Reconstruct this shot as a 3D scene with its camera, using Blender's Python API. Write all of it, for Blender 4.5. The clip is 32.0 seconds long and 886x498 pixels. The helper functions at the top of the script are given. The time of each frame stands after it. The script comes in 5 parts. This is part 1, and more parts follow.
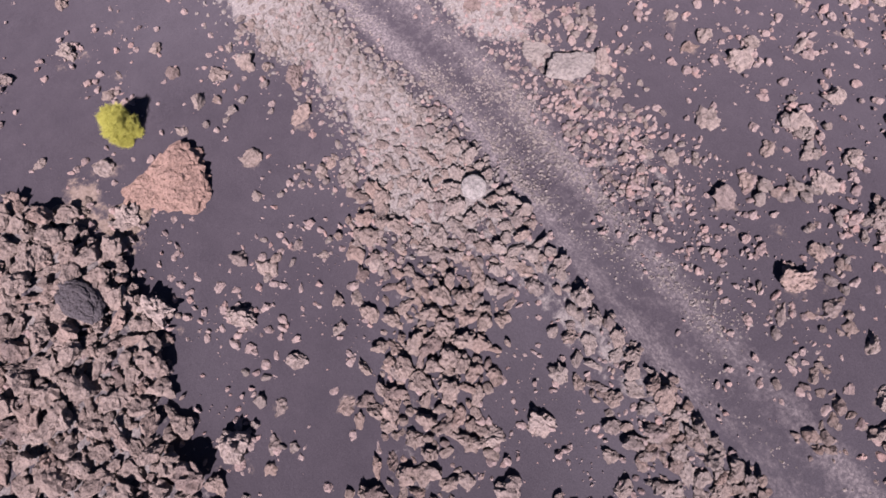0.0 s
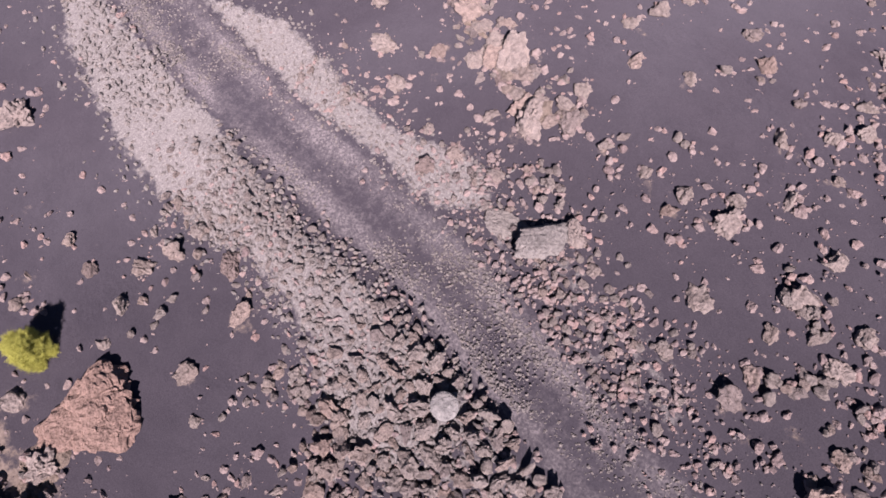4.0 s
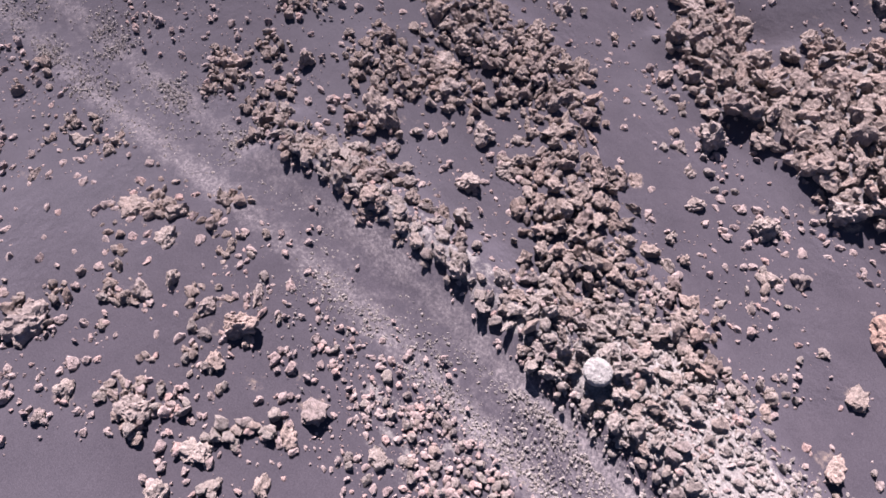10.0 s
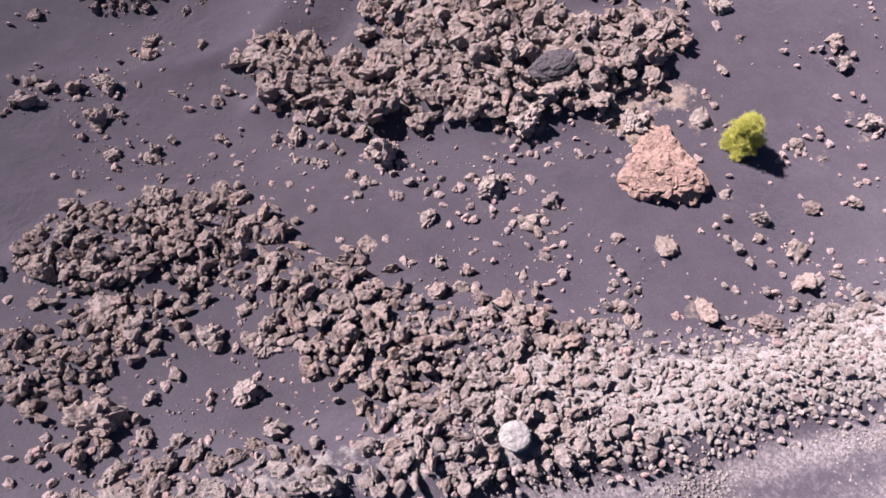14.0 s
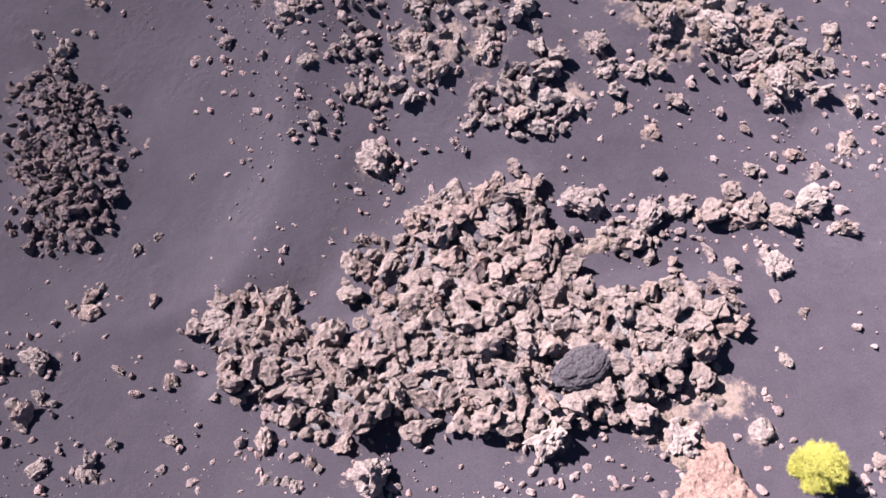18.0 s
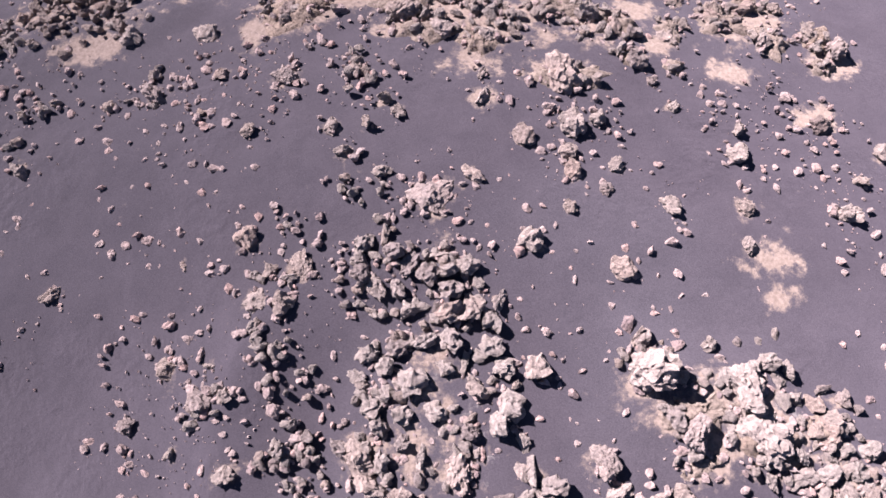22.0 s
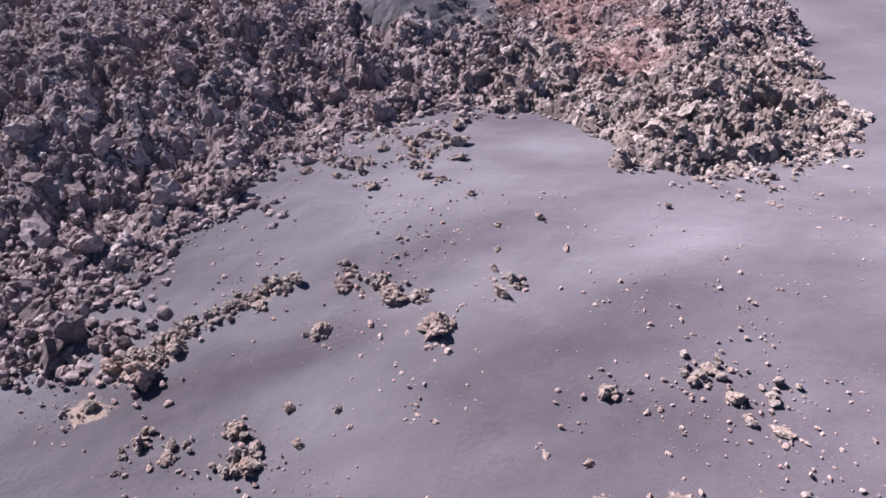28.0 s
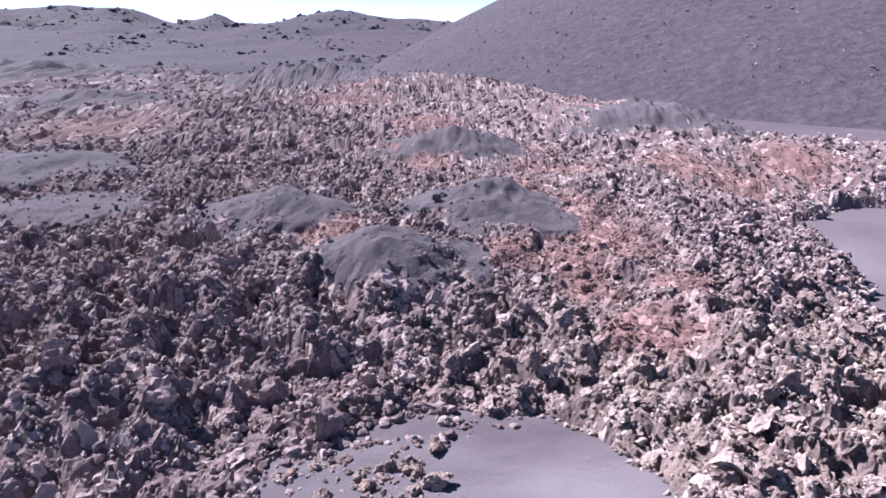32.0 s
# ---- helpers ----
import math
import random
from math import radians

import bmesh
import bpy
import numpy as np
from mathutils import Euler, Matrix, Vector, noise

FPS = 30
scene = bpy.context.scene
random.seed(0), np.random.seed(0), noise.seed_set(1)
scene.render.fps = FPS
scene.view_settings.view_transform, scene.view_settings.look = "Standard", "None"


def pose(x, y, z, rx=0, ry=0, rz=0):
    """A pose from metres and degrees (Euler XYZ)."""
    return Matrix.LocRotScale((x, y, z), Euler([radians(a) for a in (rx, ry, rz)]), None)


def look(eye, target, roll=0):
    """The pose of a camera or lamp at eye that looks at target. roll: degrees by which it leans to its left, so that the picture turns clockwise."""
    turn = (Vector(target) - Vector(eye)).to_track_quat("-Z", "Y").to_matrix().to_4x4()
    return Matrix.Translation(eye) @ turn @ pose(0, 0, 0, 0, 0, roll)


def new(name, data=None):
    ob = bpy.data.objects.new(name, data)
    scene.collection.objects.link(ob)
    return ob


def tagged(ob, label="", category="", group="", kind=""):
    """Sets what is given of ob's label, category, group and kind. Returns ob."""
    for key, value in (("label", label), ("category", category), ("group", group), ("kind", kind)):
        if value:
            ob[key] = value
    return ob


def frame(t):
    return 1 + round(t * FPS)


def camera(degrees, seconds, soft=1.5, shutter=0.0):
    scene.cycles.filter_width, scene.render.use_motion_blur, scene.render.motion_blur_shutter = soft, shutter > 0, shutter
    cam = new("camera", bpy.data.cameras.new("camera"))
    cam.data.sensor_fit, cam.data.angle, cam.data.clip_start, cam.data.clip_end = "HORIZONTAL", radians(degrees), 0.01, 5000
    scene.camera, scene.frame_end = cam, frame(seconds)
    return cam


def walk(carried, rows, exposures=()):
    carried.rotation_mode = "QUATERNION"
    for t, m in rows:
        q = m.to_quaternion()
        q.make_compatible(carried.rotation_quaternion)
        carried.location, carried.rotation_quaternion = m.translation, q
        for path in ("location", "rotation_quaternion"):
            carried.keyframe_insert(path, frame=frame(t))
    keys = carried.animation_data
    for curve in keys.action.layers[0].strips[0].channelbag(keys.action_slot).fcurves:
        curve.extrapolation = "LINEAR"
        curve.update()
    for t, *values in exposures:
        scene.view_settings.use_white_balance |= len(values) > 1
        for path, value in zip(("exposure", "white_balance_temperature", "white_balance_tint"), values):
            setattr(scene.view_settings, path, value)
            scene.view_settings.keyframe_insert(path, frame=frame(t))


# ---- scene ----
cam = camera(65.2, 32.0, soft=1.65)
# seconds, eye, target, roll
PATH = [
    (0, (-8.642, 13.570, 21.222), (-7.944, 13.182, 19.389), -0.19),
    (0.5, (-7.984, 13.198, 21.219), (-7.284, 12.808, 19.386), -0.19),
    (1, (-7.241, 12.772, 21.211), (-6.541, 12.382, 19.378), -0.11),
    (1.5, (-6.470, 12.275, 21.209), (-5.767, 11.884, 19.378), -0.23),
    (2, (-5.611, 11.725, 21.168), (-4.905, 11.331, 19.339), -0.18),
    (2.5, (-4.890, 11.265, 21.127), (-4.181, 10.869, 19.300), -0.17),
    (4.5, (-2.359, 9.461, 20.828), (-1.685, 8.888, 19.034), 0.05),
    (5, (-1.505, 8.920, 20.797), (-0.926, 8.241, 19.007), 0.07),
    (5.5, (-0.622, 8.255, 20.787), (-0.210, 7.462, 18.998), -0.07),
    (6, (0.288, 7.508, 20.803), (0.488, 6.644, 19.010), -0.09),
    (6.5, (1.148, 6.620, 20.825), (1.108, 5.738, 19.031), -0.21),
    (7, (1.861, 5.564, 20.861), (1.559, 4.745, 19.062), -0.10),
    (7.5, (2.365, 4.509, 20.916), (1.836, 3.828, 19.111), -0.25),
    (8, (2.567, 3.387, 20.985), (1.865, 2.911, 19.174), 0.01),
    (8.5, (2.569, 2.363, 20.952), (1.753, 2.134, 19.141), 0.16),
    (9, (2.470, 1.495, 20.821), (1.616, 1.536, 19.013), -0.10),
    (9.5, (2.140, 0.862, 20.710), (1.342, 1.162, 18.901), -0.35),
    (10, (1.456, 0.507, 20.601), (0.833, 1.062, 18.784), -0.46),
    (10.5, (0.880, 0.319, 20.513), (0.480, 1.037, 18.690), -0.18),
    (11, (0.411, 0.367, 20.457), (0.360, 1.173, 18.628), -0.01),
    (11.5, (-0.138, 0.550, 20.380), (-0.076, 1.351, 18.549), 0.20),
    (12, (-0.590, 0.938, 20.293), (-0.528, 1.740, 18.462), 0.16),
    (12.5, (-0.918, 1.509, 20.200), (-0.857, 2.312, 18.369), 0.08),
    (13, (-1.226, 2.366, 20.107), (-1.163, 3.173, 18.278), 0.06),
    (13.5, (-1.408, 3.363, 20.045), (-1.348, 4.169, 18.216), -0.09),
    (14, (-1.517, 4.456, 19.975), (-1.459, 5.263, 18.146), -0.28),
    (14.5, (-1.594, 5.642, 19.901), (-1.534, 6.451, 18.072), -0.24),
    (16.5, (-1.405, 10.539, 19.651), (-1.339, 11.374, 17.835), -0.01),
    (17, (-1.237, 12.053, 19.576), (-1.171, 12.895, 17.763), -0.02),
    (17.5, (-1.050, 13.512, 19.591), (-0.984, 14.353, 17.778), -0.05),
    (18, (-0.811, 15.248, 19.620), (-0.742, 16.087, 17.806), 0.04),
    (18.5, (-0.554, 16.835, 19.653), (-0.485, 17.673, 17.839), -0.01),
    (19, (-0.250, 18.598, 19.588), (-0.182, 19.444, 17.777), -0.08),
    (19.5, (-0.030, 20.328, 19.600), (0.039, 21.171, 17.788), -0.04),
    (20, (0.263, 22.270, 19.625), (0.331, 23.114, 17.813), -0.11),
    (20.5, (0.555, 24.091, 19.673), (0.622, 24.930, 17.859), -0.10),
    (21, (0.876, 26.109, 19.666), (0.943, 26.948, 17.852), -0.06),
    (21.5, (1.178, 27.904, 19.689), (1.244, 28.738, 17.872), -0.10),
    (22, (1.491, 29.807, 19.701), (1.556, 30.624, 17.877), -0.06),
    (22.5, (1.772, 31.769, 19.725), (1.836, 32.559, 17.889), 0.06),
    (23, (2.104, 33.895, 19.749), (2.172, 34.750, 17.943), 0.09),
    (23.5, (2.419, 35.801, 19.776), (2.494, 36.784, 18.036), 0.02),
    (24, (2.765, 37.806, 19.761), (2.847, 38.938, 18.115), -0.09),
    (24.5, (3.071, 39.890, 19.769), (3.164, 41.160, 18.227), -0.00),
    (25, (3.435, 42.181, 19.781), (3.538, 43.587, 18.362), 0.04),
    (25.5, (3.809, 44.355, 19.819), (3.918, 45.876, 18.526), 0.01),
    (26, (4.079, 46.512, 19.840), (4.197, 48.128, 18.667), 0.10),
    (26.5, (4.402, 48.628, 19.813), (4.523, 50.290, 18.707), 0.09),
    (28.5, (6.045, 56.921, 19.528), (6.142, 58.605, 18.452), -0.12),
    (29, (6.231, 58.983, 19.511), (6.334, 60.697, 18.487), -0.06),
    (29.5, (6.487, 61.080, 19.546), (6.594, 62.835, 18.593), 0.03),
    (30, (6.824, 63.122, 19.587), (6.933, 64.916, 18.710), 0.04),
    (30.5, (7.157, 65.155, 19.622), (7.266, 66.985, 18.823), 0.07),
    (31, (7.475, 67.347, 19.668), (7.586, 69.212, 18.954), 0.06),
    (31.5, (7.771, 69.275, 19.713), (7.883, 71.165, 19.068), 0.06),
    (32, (8.140, 71.385, 19.798), (8.253, 73.289, 19.196), 0.08),
]
EXPOSURES = [(0.0, 0.9, 6080, 34), (2.5, 0.9, 6080, 34), (4.5, 0.9, 6080, 33), (6.0, 1.16, 5970, 30), (7.5, 1.66, 5950, 29), (9.0, 1.97, 5930, 29), (10.0, 1.98, 6000, 30), (13.0, 1.70, 6030, 31), (17.0, 1.87, 5990, 31), (19.0, 1.90, 5950, 31), (25.0, 2.02, 6040, 31), (29.0, 2.16, 5900, 26), (32.0, 2.28, 5780, 31)]
walk(cam, [(t, look(eye, target, roll)) for t, eye, target, roll in PATH], EXPOSURES)

# ---- light ----
SUN_EL, SUN_AZ = 47.5, (-0.850, 0.527)      # height in degrees; the way on the ground towards the sun
world = bpy.data.worlds.new("sky")
scene.world = world
world.use_nodes = True
sky = world.node_tree.nodes.new("ShaderNodeTexSky")
sky.sky_type, sky.sun_disc = "NISHITA", False
sky.sun_elevation, sky.sun_rotation = radians(SUN_EL), math.atan2(SUN_AZ[0], SUN_AZ[1])
sky.altitude, sky.air_density, sky.dust_density = 2200, 0.45, 0.25
world.node_tree.links.new(sky.outputs[0], world.node_tree.nodes["Background"].inputs[0])
world.node_tree.nodes["Background"].inputs[1].default_value = 0.05
sun_data = bpy.data.lights.new("sun", "SUN")
sun_data.energy, sun_data.angle, sun_data.color = 5.0, radians(0.53), (1.0, 0.95, 0.88)
sun = new("sun", sun_data)
sun.matrix_world = look((SUN_AZ[0] * 60, SUN_AZ[1] * 60 + 50, 60 * math.tan(radians(SUN_EL))), (0, 50, 0))


# ---- small tools ----
def lattice(ix, iy, iz, seed):
    h = (ix * 374761393 + iy * 668265263 + iz * 2147483647 + seed * 974634541) & 0xFFFFFFFF
    h = ((h ^ (h >> 13)) * 1274126177) & 0xFFFFFFFF
    return ((h ^ (h >> 16)) & 0xFFFF) / 32767.5 - 1.0


def vnoise(p, seed=0):
    """Smooth noise from -1 to 1 at rows of x, y, z."""
    p = np.asarray(p, float)
    i = np.floor(p).astype(np.int64)
    f = p - i
    f = f * f * (3 - 2 * f)
    out = 0
    for a in (0, 1):
        for b in (0, 1):
            for c in (0, 1):
                w = (f[:, 0] if a else 1 - f[:, 0]) * (f[:, 1] if b else 1 - f[:, 1]) * (f[:, 2] if c else 1 - f[:, 2])
                out = out + w * lattice(i[:, 0] + a, i[:, 1] + b, i[:, 2] + c, seed)
    return out


def fbm(p, octaves=4, seed=0, gain=0.5):
    p, out, amp = np.asarray(p, float), 0, 1.0
    for k in range(octaves):
        out, p, amp = out + amp * vnoise(p, seed + k), p * 2.03 + 11.7, amp * gain
    return out


def fbm2(x, y, size, octaves=4, seed=0, gain=0.5):
    x, y = np.asarray(x, float), np.asarray(y, float)
    q = np.stack([x.ravel() / size, y.ravel() / size, np.full(x.size, seed * 3.17)], -1)
    return fbm(q, octaves, seed, gain).reshape(x.shape)


def inside(x, y, poly):
    """Whether points lie in a polygon."""
    x, y = np.asarray(x, float), np.asarray(y, float)
    out = np.zeros(x.shape, bool)
    for (ax, ay), (bx, by) in zip(poly, poly[1:] + poly[:1]):
        if ay != by:
            out ^= ((ay > y) != (by > y)) & (x < (bx - ax) * (y - ay) / (by - ay) + ax)
    return out


def edge_distance(x, y, poly, closed=True):
    x, y = np.asarray(x, float), np.asarray(y, float)
    best = np.full(x.shape, 1e9)
    for (ax, ay), (bx, by) in zip(poly, poly[1:] + (poly[:1] if closed else [])):
        dx, dy = bx - ax, by - ay
        k = np.clip(((x - ax) * dx + (y - ay) * dy) / (dx * dx + dy * dy + 1e-9), 0, 1)
        best = np.minimum(best, np.hypot(x - ax - k * dx, y - ay - k * dy))
    return best


def within(x, y, poly, soft):
    """1 inside a polygon, 0 outside, with a soft rim."""
    d = edge_distance(x, y, poly) * np.where(inside(x, y, poly), 1, -1)
    return np.clip(d / soft + 0.5, 0, 1)


def smooth_step(a, b, v):
    v = np.clip((v - a) / (b - a), 0, 1)
    return v * v * (3 - 2 * v)


def mesh_of(name, verts, faces, smooth=False):
    """A mesh from numpy arrays; all faces have the same number of corners."""
    me = bpy.data.meshes.new(name)
    verts, faces = np.asarray(verts, np.float32), np.asarray(faces, np.int32)
    n, k = faces.shape
    me.vertices.add(len(verts))
    me.vertices.foreach_set("co", verts.ravel())
    me.loops.add(n * k)
    me.loops.foreach_set("vertex_index", faces.ravel())
    me.polygons.add(n)
    me.polygons.foreach_set("loop_start", np.arange(0, n * k, k, dtype=np.int32))
    me.polygons.foreach_set("use_smooth", np.full(n, smooth))
    me.update(calc_edges=True)
    return me


def set_values(me, name, values):
    layer = me.attributes.new(name, "FLOAT", "POINT")
    layer.data.foreach_set("value", np.asarray(values, np.float32).ravel())


def thing(name, me, material, label, category, kind="", group=""):
    ob = new(name, me)
    if material:
        me.materials.append(material)
    return tagged(ob, label, category, group, kind)


# ---- materials ----
def nodes_of(name, rough=0.95):
    mat = bpy.data.materials.new(name)
    mat.use_nodes = True
    nt = mat.node_tree
    bsdf = nt.nodes["Principled BSDF"]
    bsdf.inputs["Roughness"].default_value = rough
    bsdf.inputs["Specular IOR Level"].default_value = 0.2
    bsdf.inputs["Diffuse Roughness"].default_value = 1.0
    return mat, nt, bsdf


def add(nt, kind, **values):
    node = nt.nodes.new("ShaderNode" + kind)
    for key, value in values.items():
        node.inputs[key.replace("_", " ")].default_value = value
    return node


def noise_of(nt, where, size, detail=4.0, rough=0.55):
    n = add(nt, "TexNoise", Scale=1.0 / size, Detail=detail, Roughness=rough)
    nt.links.new(where, n.inputs["Vector"])
    return n.outputs["Fac"]


def ramp(nt, fac, stops):
    r = nt.nodes.new("ShaderNodeValToRGB")
    while len(r.color_ramp.elements) < len(stops):
        r.color_ramp.elements.new(0.5)
    for e, (at, col) in zip(r.color_ramp.elements, stops):
        e.position, e.color = at, (*col, 1) if len(col) == 3 else col
    nt.links.new(fac, r.inputs[0])
    return r.outputs[0]


def mix(nt, fac, a, b, mode="MIX"):
    m = nt.nodes.new("ShaderNodeMix")
    m.data_type, m.blend_type = "RGBA", mode
    for value, at in ((fac, 0), (a, 6), (b, 7)):
        if isinstance(value, (float, int)):
            m.inputs[at].default_value = value
        elif isinstance(value, tuple):
            m.inputs[at].default_value = (*value, 1)
        else:
            nt.links.new(value, m.inputs[at])
    return m.outputs[2]


def sums(nt, op, a, b, clamp=False):
    m = nt.nodes.new("ShaderNodeMath")
    m.operation, m.use_clamp = op, clamp
    for value, at in ((a, 0), (b, 1)):
        if isinstance(value, (float, int)):
            m.inputs[at].default_value = value
        else:
            nt.links.new(value, m.inputs[at])
    return m.outputs[0]


def bump(nt, bsdf, height, strength, depth, under=None):
    b = add(nt, "Bump", Strength=strength, Distance=depth)
    nt.links.new(height, b.inputs["Height"])
    if under:
        nt.links.new(under, b.inputs["Normal"])
    nt.links.new(b.outputs[0], bsdf.inputs["Normal"])
    return b.outputs[0]


def value_of(nt, name):
    a = nt.nodes.new("ShaderNodeAttribute")
    a.attribute_name = name
    return a.outputs["Fac"]


def place_of(nt, own=False):
    return nt.nodes.new("ShaderNodeTexCoord").outputs["Object"] if own else nt.nodes.new("ShaderNodeNewGeometry").outputs["Position"]


def ash_material():
    """Dark volcanic ash with pale soil, gravelly track dust and lighter drifts."""
    mat, nt, bsdf = nodes_of("volcanic_ash")
    where = place_of(nt)
    wide, mid, fine = noise_of(nt, where, 9.0, 5), noise_of(nt, where, 0.9, 6, 0.6), noise_of(nt, where, 0.035, 3, 0.7)
    ash = ramp(nt, wide, [(0.3, (0.040, 0.0342, 0.0412)), (0.72, (0.069, 0.0585, 0.0672))])
    ash = mix(nt, 0.45, ash, ramp(nt, mid, [(0.3, (0.033, 0.0285, 0.036)), (0.75, (0.083, 0.0705, 0.079))]))
    ash = mix(nt, 0.5, ash, ramp(nt, fine, [(0.3, (0.028, 0.0243, 0.029)), (0.7, (0.092, 0.0785, 0.088))]))
    ash = mix(nt, value_of(nt, "pale_ash"), ash, ramp(nt, fine, [(0.3, (0.092, 0.087, 0.094)), (0.7, (0.166, 0.156, 0.167))]))
    soil = ramp(nt, noise_of(nt, where, 0.12, 5, 0.7), [(0.3, (0.15, 0.114, 0.090)), (0.7, (0.295, 0.230, 0.185))])
    edge = sums(nt, "ADD", value_of(nt, "soil"), sums(nt, "ADD", sums(nt, "MULTIPLY", sums(nt, "SUBTRACT", noise_of(nt, where, 0.55, 6, 0.7), 0.5), 1.5), sums(nt, "MULTIPLY", sums(nt, "SUBTRACT", noise_of(nt, where, 2.1, 4, 0.6), 0.5), 1.3)))
    ash = mix(nt, ramp(nt, edge, [(0.38, (0, 0, 0)), (0.50, (0.35, 0.35, 0.35)), (0.60, (1, 1, 1))]), ash, soil)
    grit = ramp(nt, noise_of(nt, where, 0.10, 6, 0.75), [(0.4, (0.085, 0.075, 0.079)), (0.64, (0.26, 0.225, 0.215))])
    worn = sums(nt, "ADD", value_of(nt, "dust"), sums(nt, "MULTIPLY", sums(nt, "SUBTRACT", noise_of(nt, where, 0.4, 6, 0.7), 0.5), 1.1))
    ash = mix(nt, ramp(nt, worn, [(0.35, (0, 0, 0)), (0.95, (1, 1, 1))]), ash, grit)
    bed = ramp(nt, noise_of(nt, where, 0.07, 5, 0.75), [(0.32, (0.11, 0.098, 0.09)), (0.5, (0.21, 0.188, 0.172)), (0.68, (0.34, 0.308, 0.28))])
    spread = sums(nt, "ADD", value_of(nt, "grit"), sums(nt, "MULTIPLY", sums(nt, "SUBTRACT", noise_of(nt, where, 0.45, 6, 0.7), 0.5), 1.3))
    ash = mix(nt, ramp(nt, spread, [(0.42, (0, 0, 0)), (0.62, (1, 1, 1))]), ash, bed)
    nt.links.new(ash, bsdf.inputs["Base Color"])
    drift = ramp(nt, noise_of(nt, where, 3.2, 3), [(0.48, (0, 0, 0)), (0.66, (1, 1, 1))])
    ripple = sums(nt, "MULTIPLY", noise_of(nt, where, 0.28, 3, 0.55), drift)
    a = bump(nt, bsdf, mid, 0.35, 0.12)
    a = bump(nt, bsdf, ripple, 0.7, 0.10, a)
    bump(nt, bsdf, fine, 0.5, 0.015, a)
    return mat


def rock_material(name, light, warm, dark, own=False, red=0.42, single=False):
    """Weathered basalt: each stone its own shade, with pits, crusts and rusty parts."""
    mat, nt, bsdf = nodes_of(name)
    where = place_of(nt, own)
    if single:
        pick = nt.nodes.new("ShaderNodeObjectInfo").outputs["Random"]
    else:
        pick = nt.nodes.new("ShaderNodeNewGeometry").outputs["Random Per Island"]
    wide, mid, fine = noise_of(nt, where, 0.7 if not own else 0.6, 4), noise_of(nt, where, 0.16, 5, 0.65), noise_of(nt, where, 0.03, 3, 0.7)
    col = ramp(nt, pick, [(0.0, dark), (0.25, light), (0.7, light), (1.0, warm)])
    col = mix(nt, sums(nt, "MULTIPLY", wide, red * 1.6, True), col, warm)
    # Mid noise mottles the crust and puts pit shade into the colour.
    col = mix(nt, 0.75, col, ramp(nt, mid, [(0.28, (0.36, 0.35, 0.36)), (0.5, (1.0, 1.0, 1.0)), (0.72, (1.42, 1.40, 1.36))]), "MULTIPLY")
    col = mix(nt, 0.5, col, ramp(nt, fine, [(0.3, (0.55, 0.55, 0.55)), (0.65, (1.25, 1.25, 1.25))]), "MULTIPLY")
    nt.links.new(col, bsdf.inputs["Base Color"])
    pits = add(nt, "TexVoronoi", Scale=11.0)
    nt.links.new(where, pits.inputs["Vector"])
    a = bump(nt, bsdf, mid, 1.0, 0.15)
    a = bump(nt, bsdf, pits.outputs["Distance"], 0.55, 0.06, a)
    bump(nt, bsdf, fine, 0.9, 0.03, a)
    return mat


ASH = ash_material()
ROCK = rock_material("pale_basalt", (0.280, 0.232, 0.211), (0.316, 0.216, 0.186), (0.156, 0.125, 0.122))
BOULDER = rock_material("boulder_basalt", (0.272, 0.231, 0.202), (0.292, 0.218, 0.178), (0.178, 0.148, 0.139), own=True, single=True)
GRAVEL = rock_material("pale_gravel", (0.238, 0.215, 0.194), (0.240, 0.202, 0.175), (0.16, 0.143, 0.135))


